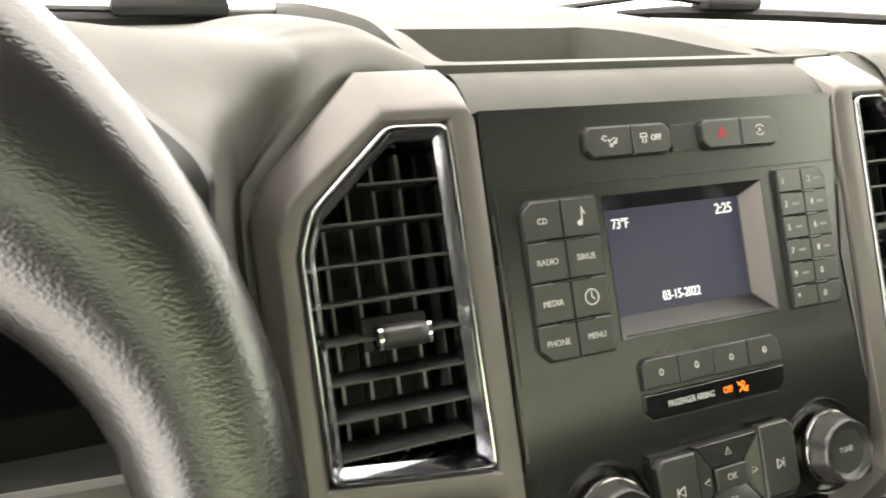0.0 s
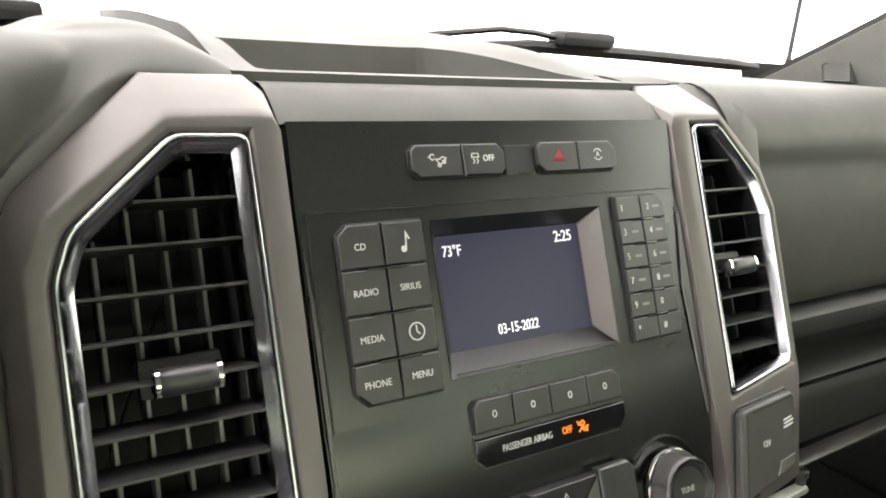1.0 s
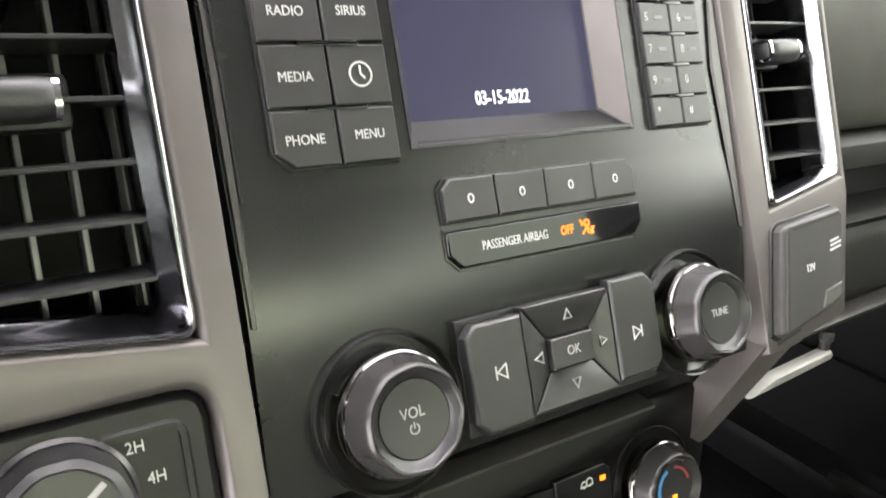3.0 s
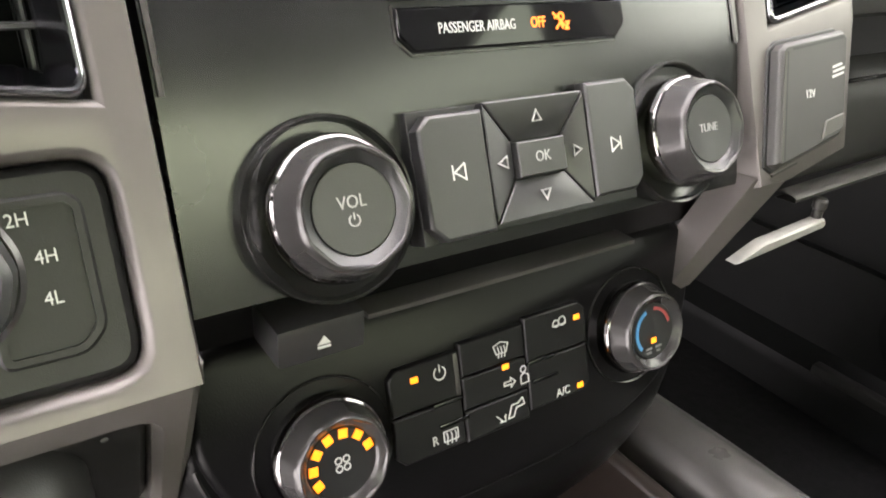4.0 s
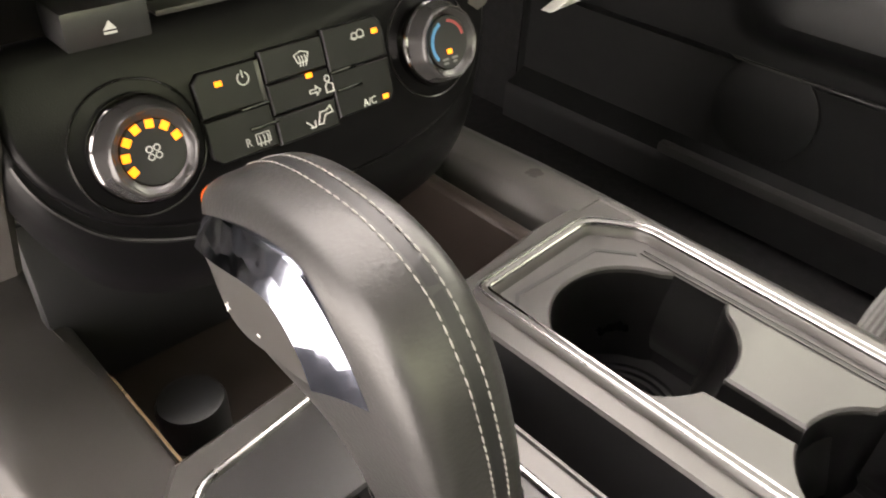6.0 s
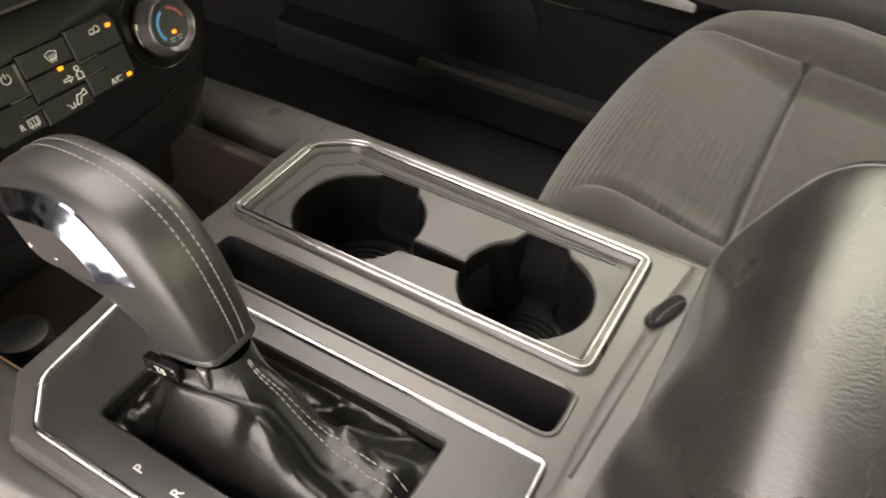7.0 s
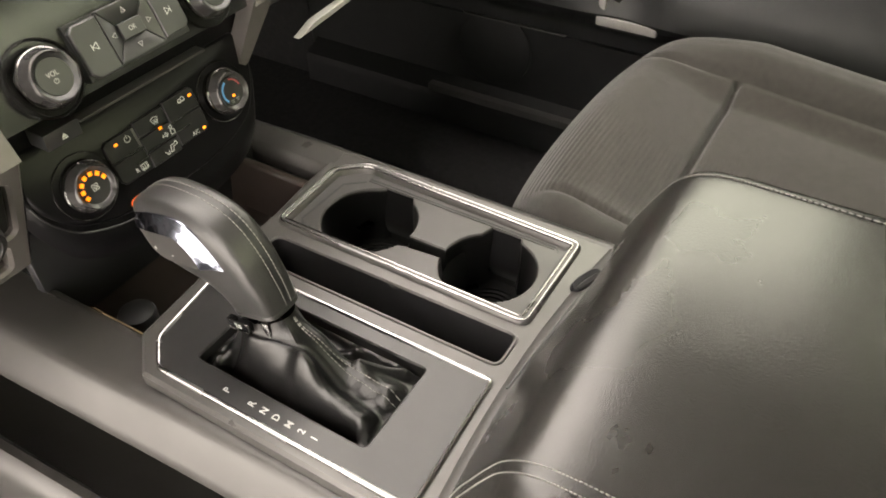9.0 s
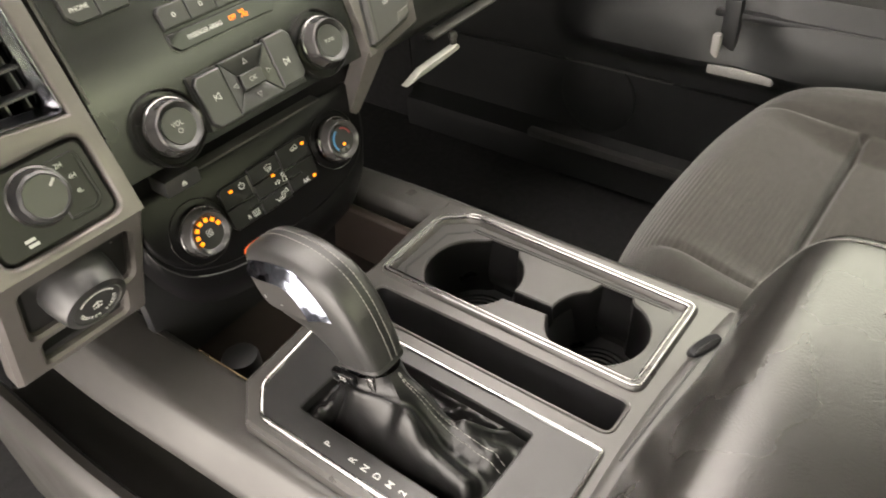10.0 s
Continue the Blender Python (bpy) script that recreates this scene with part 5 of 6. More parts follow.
sym(kc, "defrost_symbol", [[(-0.0042, 0.002), (0, 0.0034), (0.0042, 0.002), (0.0028, -0.0022), (-0.0028, -0.0022), (-0.0042, 0.002)], [(-0.0018, -0.0042), (-0.0012, -0.001), (-0.0018, 0.0012)], [(0, -0.0042), (0.0005, -0.001), (0, 0.0012)], [(0.0018, -0.0042), (0.0023, -0.001), (0.0018, 0.0012)]], -0.0005, 0.0165, 0.0005)
sym(kd, "face_vent_symbol", [[(-0.006, 0.0008), (-0.002, 0.0008), (-0.002, 0.0022), (0.0006, 0), (-0.002, -0.0022), (-0.002, -0.0008), (-0.006, -0.0008), (-0.006, 0.0008)], arc(0.0058, 0.0042, 0.0016, 0, 360, 10), [(0.0058, 0.0024), (0.0085, 0.0008), (0.0085, -0.0028), (0.0040, -0.0028), (0.0040, 0.0008), (0.0058, 0.0024)]], 0.0055, -0.0012)
sym(ke, "floor_vent_symbol", [[(-0.0085, -0.0002), (-0.0055, -0.0030), (-0.0062, -0.0038), (-0.0035, -0.004), (-0.0032, -0.0012), (-0.004, -0.002)], [(0.0075, 0.0045), (0.0085, 0.001), (0.0035, 0.0005), (0.0015, -0.0035), (-0.0015, -0.0035), (0.0008, 0.0025), (0.0045, 0.0025), (0.0075, 0.0045)]], 0.0018, -0.0150)
sym(kf, "recirculate_symbol", [arc(-0.002, 0, 0.0018, 0, 360, 10), arc(0.002, 0.0006, 0.0022, 0, 360, 10), [(-0.0045, -0.001), (0.0045, -0.001)]], 0.0355, 0.0195)
part("lettering", letters("A/C", 0.0060, climate(0.0350, -0.0160, 0.0033)), WHITE, kg)

kn = knob(clim, climate(-0.0902, -0.0020, 0.0), 0.0190, BLACK, 0.97)
for i in range(7):
    a = radians(206 - 31 * i)
    part("fan_lamp", block(-0.0019, 0.0019, -0.0019, 0.0019, 0, 0.0006, 0.0003, m=climate(-0.0902, -0.0020, 0.0160) @ pose(0.0124 * math.cos(a), 0.0124 * math.sin(a), 0, 0, 0, math.degrees(a) - 90)), AMBER, kn, "lit amber lamp")
part("fan_symbol", strokes([arc(0.0017 * i, 0.0017 * j, 0.0014, 0, 360, 8) for i in (-1, 1) for j in (-1, 1)], 0.0005, climate(-0.0902, -0.0020, 0.0160)), WHITE, kn)
kn = knob(clim, climate(0.0868, 0.0040, 0.0), 0.0190, BLACK, 0.97)
mt = climate(0.0868, 0.0040, 0.0160)
part("cold_arc", strokes([arc(0, 0, 0.0118, 112, 222, 14)], 0.0020, mt), BLUE, kn, "blue cold scale")
part("hot_arc", strokes([arc(0, 0, 0.0118, 12, 84, 14)], 0.0016, mt), REDARC, kn, "red heat scale")
part("amber_lamp", block(-0.0018, 0.0016, -0.0062, -0.0036, 0, 0.0006, 0.0003, m=mt), AMBER, kn, "lit amber lamp")
part("print_bars", strokes([[(-0.006, -0.0088), (-0.0015, -0.0088)], [(-0.0055, -0.0110), (-0.002, -0.0110)], [(0.001, -0.0088), (0.0055, -0.0088)], [(0.0018, -0.0110), (0.0045, -0.0110)]], 0.0013, mt, 0.0002), PALE, kn)

# ---- driver side switch panels in the bezel ----
w4 = thing("drive_mode_switch", (-0.2, 0.02, 0.63), "black drive mode dial panel set in the taupe bezel", "dial switch")
part("panel", key(rounded(rect(-0.2505, -0.0573, -0.1562, 0.0073), 0.011, 4), 0.0, face(0, 0), 0.003, base=-0.02), SWITCHBLACK, w4)
part("scale_plate", pierced(rounded(ccw(cut_poly(-0.192, -0.047, -0.1650, -0.002, tr=0.003, br=0.006)), 0.003, 3), [offset(rounded(ccw(cut_poly(-0.192, -0.047, -0.1650, -0.002, tr=0.003, br=0.006)), 0.003, 3), 0.002)], face(0, 0), 0.002, 0.001, 0.0, lift=0.0015), SWITCHBLACK, w4)
kn = part("dial", lathe([(0.021, 0), (0.0205, 0.010), (0.019, 0.0165), (0.0165, 0.018), (0.0155, 0.0165), (0, 0.0165)], face(-0.2045, -0.0205, 0), 48, 10, 0.03), BUTTON, w4)
part("dial_ring", lathe([(0.0225, 0), (0.0228, 0.0015), (0.0212, 0.0025)], face(-0.2045, -0.0205, 0), 48, cap=False), DARKGRIP, kn)
part("pointer", block(-0.001, 0.001, 0.008, 0.0145, 0.0160, 0.0172, 0.0003, m=face(-0.2045, -0.0205, 0) @ pose(0, 0, 0, 0, 0, -52)), SOFTWHITE, kn)
for text, x, v in (("2H", -0.1812, -0.0073), ("4H", -0.1760, -0.0185), ("4L", -0.1765, -0.0303)):
    part("lettering", letters(text, 0.0055, face(x, v, 0.0006)), WHITE, w4)
part("lettering_bars", strokes([[(-0.004, 0.002), (0.004, 0.002)], [(-0.003, -0.002), (0.005, -0.002)]], 0.0025, face(-0.226, -0.047, 0.0006), 0.0002), WHITE, w4)

tr = thing("trailer_dial", (-0.2, 0.02, 0.55), "round black dial with white ring markings in the bezel", "dial switch")
part("panel", key(rounded(rect(-0.2505, -0.0915, -0.1562, -0.0218), 0.009, 4), -0.003, under(0, 0), 0.003, base=-0.02), SWITCHBLACK, tr)
kn = part("dial", lathe([(0.0310, 0), (0.0310, 0.008), (0.0285, 0.024), (0.0265, 0.030), (0.0215, 0.0315), (0.0205, 0.0305), (0, 0.0305)], under(-0.2065, -0.050, -0.003), 48), BUTTON, tr)
part("ring_marks", strokes([arc(0, 0, 0.0165, 30, 150, 12), [(-0.004, 0.001), (0, 0.004), (0.004, 0.001)], [(-0.004, -0.003), (0.004, -0.003)], [(0, 0.004), (0, -0.005)]], 0.0013, under(-0.2065, -0.050, 0.0276)), WHITE, kn, "white ring markings")
for i, ch in enumerate("TRAILER BACKUP"):
    if ch != " ":
        a = 192 + 13.2 * i
        part("lettering", letters(ch, 0.0046, under(-0.2065, -0.050, 0.0277) @ pose(0.0150 * math.cos(radians(a)), 0.0150 * math.sin(radians(a)), 0, 0, 0, a + 90)), WHITE, kn)
part("lamp_dot", lathe([(0.0012, 0), (0.0012, 0.0003), (0, 0.0003)], under(-0.170, -0.031, -0.0028), 10), PALE, tr)


# ---- centre console ----
con = thing("center_console", (0, -0.2, 0.3), "satin grey centre console between the front seats", "console")


def cup_hole(grow=0.0):
    """Two round wells joined by a channel, each with a square bay for its spring grip; the near side is cut straight by the rim."""
    p = []
    for cx, cy, r, a0, a1 in ((0.1045, -0.1425, 0.0520, -92, 250), (0.1030, -0.2880, 0.0490, 104, 450)):
        for a in np.linspace(a0, a1, 46):
            x, y = cx + (r + grow) * math.cos(radians(a)), cy + (r + grow) * math.sin(radians(a))
            bay = (-0.1690 - grow < y < -0.1265 + grow) if cy > -0.2 else (-0.3010 - grow < y < -0.2640 + grow)
            if bay and x > cx:
                x = 0.1585 + grow
            p.append((max(x, 0.0590 - grow), y))
    return ccw(p)


CUPB = [(0.0465, -0.3590), (0.1765, -0.3590), (0.1835, -0.090), (0.1560, -0.0555), (0.0465, -0.0600)]
GEAR = [(-0.1580, -0.3680), (-0.0205, -0.3630), (-0.0205, -0.0920), (-0.0480, -0.0630), (-0.1330, -0.0750), (-0.1595, -0.1030)]
TRAYS = [(-0.0040, -0.3560), (0.0330, -0.3560), (0.0300, -0.0780), (0.0060, -0.0780), (-0.0050, -0.0900)]

# upper deck with its openings
deck_outer = [(-0.1640, -0.400), (0.1880, -0.400), (0.1920, -0.045), (0.125, -0.045), (0.060, -0.052), (-0.05, -0.052), (-0.134, -0.060), (-0.1655, -0.095)]
deck = part("deck", pierced(deck_outer, [offset(rounded(ccw(CUPB), 0.006, 4), 0.005), rounded(ccw(TRAYS), 0.008, 4), offset(rounded(ccw(GEAR), 0.006, 4), 0.004)], flat(0, 0, 0.4195), 0.03, 0.003, 0.0015), SATIN, con, angle=25)
tr_in = rounded(ccw(TRAYS), 0.008, 4)
part("side_slot", stack([[(x, y, 0.368) for x, y in offset(tr_in, 0.004)], [(x, y, 0.40) for x, y in offset(tr_in, 0.001)], [(x, y, 0.419) for x, y in tr_in]], flat(0, 0, 0), False, True), BLACK, con, "deep narrow black storage slot")
part("slot_rim", sweep(tr_in, [(-0.0035, 0.0), (-0.0028, 0.0018), (-0.0012, 0.0018), (0.0004, 0.0)], flat(0, 0, 0.4195)), SATIN, con)

# left and right flanks
ys = np.linspace(0.36, -0.95, 50)


def flank(profile):
    rows = []
    for y in ys:
        f = smooth(-0.02, 0.12, y)
        upper = 0.019 * smooth(-0.30, 0.16, y)
        lower = 0.018 * smooth(-0.30, 0.16, y)
        rows.append([(x - (upper + (lower - upper) * smooth(0.40, 0.362, z)) * smooth(-0.160, -0.171, x), y, z - 0.004 * f) for x, z in profile])
    return rows


left = [(-0.128, 0.398), (-0.131, 0.4015), (-0.136, 0.4025), (-0.158, 0.4035), (-0.166, 0.4045), (-0.1715, 0.4042), (-0.1750, 0.4020), (-0.1780, 0.3975), (-0.1850, 0.384), (-0.193, 0.366), (-0.1965, 0.358), (-0.195, 0.350), (-0.188, 0.345), (-0.120, 0.341), (-0.112, 0.335), (-0.112, 0.236), (-0.120, 0.228), (-0.215, 0.226), (-0.222, 0.234), (-0.226, 0.286), (-0.231, 0.297), (-0.240, 0.299), (-0.250, 0.290), (-0.256, 0.270), (-0.254, 0.05), (-0.23, 0.0)]
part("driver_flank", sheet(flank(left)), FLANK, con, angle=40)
right = [(0.1495, 0.366), (0.1495, 0.4035), (0.1508, 0.4070), (0.1575, 0.4170), (0.1602, 0.4194), (0.187, 0.4202), (0.1955, 0.4182), (0.2012, 0.4110), (0.2035, 0.394), (0.204, 0.36), (0.200, 0.05), (0.19, 0.0)]
rows = []
for row in flank(right):
    if row[0][1] < -0.05 and rows[-1][0][0] < 0.18:
        rows.append([(x, -0.0495, z) for x, y, z in row])
        rows.append([(max(x, 0.1845), -0.0500, z) for x, y, z in row])
    rows.append([(x if y > -0.05 else max(x, 0.1845), y, z) for x, y, z in row])
part("passenger_flank", sheet(rows), SATIN, con, angle=40)

# front bin
bin_out = [(-0.1290, -0.0480), (0.1210, -0.0480), (0.1230, 0.10), (-0.1390, 0.10)]
part("front_bin", stack([[(x, y, 0.345) for x, y in offset(bin_out, 0.008)], [(x, y, 0.372) for x, y in offset(bin_out, 0.003)], [(x, y, 0.401 + 0.010 * smooth(0.05, 0.12, x)) for x, y in bin_out]], flat(0, 0, 0), False, True), BIN, con, "glossy brown-black bin ahead of the shifter")
part("bin_back", block(-0.139, 0.14, 0.085, 0.10, 0.345, 0.47, 0.003), BLACK, con)
part("bin_edge", strokes([[(-0.1288, 0.03), (-0.1275, -0.0465), (-0.050, -0.0465)]], 0.0014, flat(0, 0, 0.4005), 0.0012), mat("bin_edge_bronze", (0.45, 0.33, 0.2), 0.3, 0.8), con, "thin bronze bin edge")
part("port_cover", lathe([(0.020, 0.0), (0.020, 0.022), (0.0185, 0.0255), (0.015, 0.027), (0.0, 0.027)], pose(-0.096, 0.015, 0.3455), 32), BLACK, con, "round black power port cover in the bin")
part("bin_ledge", sheet([[(x, y, z) for x, z in ((0.1190, 0.4085), (0.1205, 0.4120), (0.1230, 0.4128), (0.1280, 0.4128), (0.1298, 0.4115), (0.1302, 0.4080), (0.1306, 0.366))] for y in np.linspace(0.090, -0.0495, 5)]), BIN, con, "thin brown-black ledge beside the bin", angle=50)
part("slot_floor", block(0.1295, 0.1505, -0.052, 0.090, 0.362, 0.367, 0), BLACK, con, "narrow black slot beside the rail")
part("slot_front", block(0.1295, 0.1505, 0.068, 0.090, 0.366, 0.4135, 0.002), BLACK, con)
part("rail_stud", lathe([(0.0042, 0), (0.0042, 0.005), (0.0030, 0.0066), (0, 0.007)], pose(0.1400, 0.0720, 0.4130), 16), SATINCHROME, con, "small bright stud at the rail's end")
part("bin_seam", strokes([[(0.0690, 0.0850), (0.0640, 0.0300), (0.0590, -0.0470)]], 0.0014, flat(0, 0, 0.3458), 0.0012), BLACK, con)

# gear plate
gp = part("gear_plate", pierced(offset(rounded(ccw(GEAR), 0.006, 4), 0.003), [rounded(rect(-0.1305, -0.3060, -0.0400, -0.1240), 0.004, 3)], flat(0, 0, 0.4205), 0.012, 0.0008, 0.0015), GEARP, con, "charcoal gear selector plate", angle=25)
part("gear_trim", sweep(rounded(ccw(GEAR), 0.007, 5), bead(0.0046, 0.0034, 6), flat(0, 0, 0.4200)), SATINCHROME, gp, "chrome outline trim")
for ch, y in zip("PRNDM21", (-0.1725, -0.2005, -0.2140, -0.2270, -0.2405, -0.2535, -0.2665)):
    part("lettering", letters(ch, 0.0092, flat(-0.1445, y, 0.4207, 0), bold=0.00008), WHITE, gp)

# cup holder
CUPRUBBER = mat("cup_rubber", (0.006, 0.006, 0.0062), 0.3, spec=0.35)
INSERT = mat("cup_insert_grey", (0.040, 0.0385, 0.037), 0.36, 0.15, vary=0.05, smudge=0.2)
GRIPRUBBER = mat("grip_rubber", (0.006, 0.006, 0.0062), 0.38, spec=0.3)
cup = thing("cup_holder", (0.115, -0.21, 0.41), "grey double cup holder insert with a chrome edged rim", "cup holder")
bm = pierced(offset(rounded(ccw(CUPB), 0.006, 4), 0.010), [cup_hole()], flat(0, 0, 0.4168), 0.006, 0.001, 0.0015)
part("insert", bm, INSERT, cup, angle=25)
part("rim", sweep(rounded(ccw(CUPB), 0.013, 6), [(-0.001, -0.002), (0.0, 0.002), (0.002, 0.0035), (0.005, 0.0042), (0.008, 0.0032), (0.0100, 0.0005), (0.0125, -0.0036), (0.0125, -0.010), (0.0, -0.010)], flat(0, 0, 0.4200)), SATIN, cup, angle=50)
part("rim_chrome", sweep(offset(rounded(ccw(CUPB), 0.013, 6), 0.0017), bead(0.0026, 0.0016, 5), flat(0, 0, 0.4228)), SATINCHROME, cup, "thin chrome rim line")
part("rim_chrome", sweep(offset(rounded(ccw(CUPB), 0.013, 6), 0.0068), bead(0.0022, 0.0012, 5), flat(0, 0, 0.4230)), DARKCHROME, cup)
hole = cup_hole()
part("well", stack([[(x, y, 0.345) for x, y in offset(hole, 0.003)], [(x, y, 0.4125) for x, y in hole]], flat(0, 0, 0), False, True), CUPRUBBER, cup, "black cup wells")
for cx, cy in ((0.1045, -0.1425), (0.1030, -0.2880)):
    for i in range(6):
        r = 0.010 + 0.006 * i
        part("mat_ridge", sweep([(cx + r * math.cos(a), cy + r * math.sin(a)) for a in np.linspace(0, 2 * math.pi, 37)[:-1]], bead(0.002, 0.0012, 3), flat(0, 0, 0.3465)), CUPRUBBER, cup)
# spring grips leaning into the wells, and the ledge beside them
for cx, y0, y1 in ((0.1510, -0.1680, -0.1275), (0.1500, -0.3000, -0.2650)):
    rows = [[(cx + 0.0068 - 0.0075 * smooth(0.05, 0.75, t) + 0.004 * smooth(0.75, 1.0, t), y0 + (y1 - y0) * u, 0.4155 - 0.060 * t) for u in np.linspace(0, 1, 5)] for t in np.linspace(0, 1, 10)]
    part("grip", thick(sheet(rows), (0.002, 0, 0)), GRIPRUBBER, cup, "dark rubber spring grip", angle=50)
for cx, cy, r in ((0.1045, -0.1425, 0.0495), (0.1030, -0.2880, 0.0465)):
    rows = [[(cx + (r - 0.012 * t) * math.cos(radians(a)), cy + (r - 0.012 * t) * math.sin(radians(a)), 0.3990 - 0.030 * t) for a in (np.linspace(-95, -52, 10) if cy > -0.2 else np.linspace(60, 118, 10))] for t in np.linspace(0, 1, 6)]
    part("cup_stop", thick(sheet(rows), (0, 0, -0.003)), GRIPRUBBER, cup, angle=50)
for x in (0.1600, 0.1640):
    part("ledge_line", strokes([[(x - 0.0015, -0.335), (x - 0.0010, -0.172), (x - 0.0010, -0.103)]], 0.0011, flat(0, 0, 0.4168), 0.0010), INSERT, cup)
part("groove", strokes([[(0.0600, -0.0865), (0.0690, -0.0790), (0.1395, -0.0815), (0.1560, -0.1020)]], 0.0026, flat(0, 0, 0.4169), 0.0003), BLACK, cup)
part("groove", strokes([[(0.1620, -0.105), (0.1610, -0.336), (0.1560, -0.3400)]], 0.0016, flat(0, 0, 0.4169), 0.0003), BLACK, cup)

# ---- shifter ----
sh = thing("gear_shifter", (-0.085, -0.2, 0.42), "black leather gear shifter with pale stitching and a leather boot", "gear shifter")


OUTER = [(-0.1985, 0.4800), (-0.1955, 0.4950), (-0.1900, 0.5130), (-0.1795, 0.5370), (-0.1620, 0.5585), (-0.1370, 0.5690), (-0.1105, 0.5712), (-0.0895, 0.5688), (-0.0740, 0.5618), (-0.0660, 0.5540), (-0.0638, 0.5490)]
INNER = [(-0.1500, 0.4670), (-0.1440, 0.4780), (-0.1370, 0.4860), (-0.1290, 0.4905), (-0.1190, 0.4925), (-0.1070, 0.4945), (-0.0950, 0.4985), (-0.0840, 0.5060), (-0.0745, 0.5170), (-0.0680, 0.5310), (-0.0642, 0.5440)]
HALF = [0.0190, 0.0202, 0.0212, 0.0220, 0.0224, 0.0226, 0.0225, 0.0218, 0.0200, 0.0155, 0.0080]


def along(pts, t):
    """Smooth curve through the points."""
    f = t * (len(pts) - 1)
    i = min(int(f), len(pts) - 2)
    u = f - i
    p0, p1, p2, p3 = (np.array(pts[max(0, min(len(pts) - 1, j))], dtype=float) for j in (i - 1, i, i + 1, i + 2))
    return 0.5 * (2 * p1 + (p2 - p0) * u + (2 * p0 - 5 * p1 + 4 * p2 - p3) * u * u + (3 * p1 - p0 - 3 * p2 + p3) * u ** 3)


def grip_at(t, fx, fn, lift=0.0):
    o, i, hx = along(OUTER, t), along(INNER, t), float(along(HALF, t))
    c, d = (o + i) / 2, (o - i) / 2
    ln = math.hypot(*d)
    k = (ln + lift) / ln
    return Vector((-0.083 - 0.006 * t + fx * (hx + lift), c[0] + d[0] * fn * k, c[1] + d[1] * fn * k))


def grip_point(t, a, lift=0.0):
    c, s_ = math.cos(a), math.sin(a)
    e = 0.46
    return grip_at(t, math.copysign(abs(c) ** e, c), math.copysign(abs(s_) ** e, s_), lift)


T = np.linspace(0, 1, 44)
A = np.linspace(0, 2 * math.pi, 41)[:-1]
bm = sheet([[grip_point(t, a) for a in A] for t in T], wrap=True)
bm.faces.new(list(bm.verts)[-len(A):])
grip = part("grip", bm, KNOBLEATHER, sh, "stitched black leather grip", angle=60)


def grip_strip(t0, t1, a0, a1, lift, n=24, k=6):
    return sheet([[grip_point(t, a, lift) for a in np.linspace(radians(a0), radians(a1), k)] for t in np.linspace(t0, t1, n)])


# two stitched seams over the back of the grip
def stitch_line(f, count, length, r=0.00034):
    bm = bmesh.new()
    for i in range(count):
        p, q = f((i + 0.08) / count), f((i + 0.86) / count)
        d = (q - p)
        if d.length < 1e-6:
            continue
        side = d.normalized().orthogonal()
        other = d.normalized().cross(side)
        rows = []
        for u, k in ((0, 0.3), (0.25, 1), (0.75, 1), (1, 0.3)):
            c = p.lerp(q, u)
            rows.append([c + (side * math.cos(b) + other * math.sin(b)) * r * k for b in np.linspace(0, 2 * math.pi, 6)[:-1]])
        sheet(rows, bm, wrap=True)
    return bm


for a in (84.5, 89.97):
    part("stitching", stitch_line(lambda u, a=a: grip_point(0.02 + 0.90 * u, radians(a), 0.0003), 58, 0.003, 0.00028), THREAD, grip, "pale stitching")
part("seam_strip", grip_strip(0.01, 0.95, 86.0, 89.6, 0.0002), BLACK, grip)
# driver side inlay: satin grey panel below a polished trim, with two keys
UPPER = [(0.318, 0.38), (0.372, 0.45), (0.428, 0.55), (0.472, 0.66), (0.512, 0.735), (0.555, 0.73), (0.610, 0.67), (0.680, 0.58), (0.790, 0.44)]
LOWER = [(0.378, -0.06), (0.420, 0.12), (0.462, 0.26), (0.500, 0.345), (0.540, 0.35), (0.585, 0.30), (0.635, 0.22), (0.690, 0.14), (0.770, 0.06)]
BELOW = [(0.405, -0.36), (0.440, -0.44), (0.490, -0.50), (0.550, -0.59), (0.610, -0.66), (0.660, -0.68), (0.710, -0.64), (0.755, -0.50), (0.800, -0.28)]


def cheek(a, b, rise_a, rise_b, n=40, k=9):
    """Skin on the driver side of the grip between two curves of (along, across), standing off it by rise."""
    rows = []
    for u in np.linspace(0, 1, n):
        (ta, fa), (tb, fb) = along(a, u), along(b, u)
        row = []
        for w in np.linspace(0, 1, k):
            f = fa + (fb - fa) * w
            row.append(grip_at(ta + (tb - ta) * w, -0.965, f, 0.0006) - Vector((rise_a + (rise_b - rise_a) * w, 0, 0)))
        rows.append(row)
    return sheet(rows)


inl = part("inlay", thick(cheek(LOWER, BELOW, 0.0050, 0.0018), (0.012, 0, 0)), SATIN, grip, "satin grey thumb inlay", angle=50)
bright = part("bright_inlay", thick(cheek(offset(UPPER + LOWER[::-1], 0.011)[:9], offset(UPPER + LOWER[::-1], 0.011)[:8:-1], 0.0002, 0.0060), (0.012, 0, 0)), INLAYCHROME, grip, "polished chrome inlay", angle=50)
part("inlay_edge", thick(cheek(UPPER, LOWER, -0.0008, 0.0049), (0.012, 0, 0)), SATINCHROME, grip, "thin bright border of the inlay", angle=50)
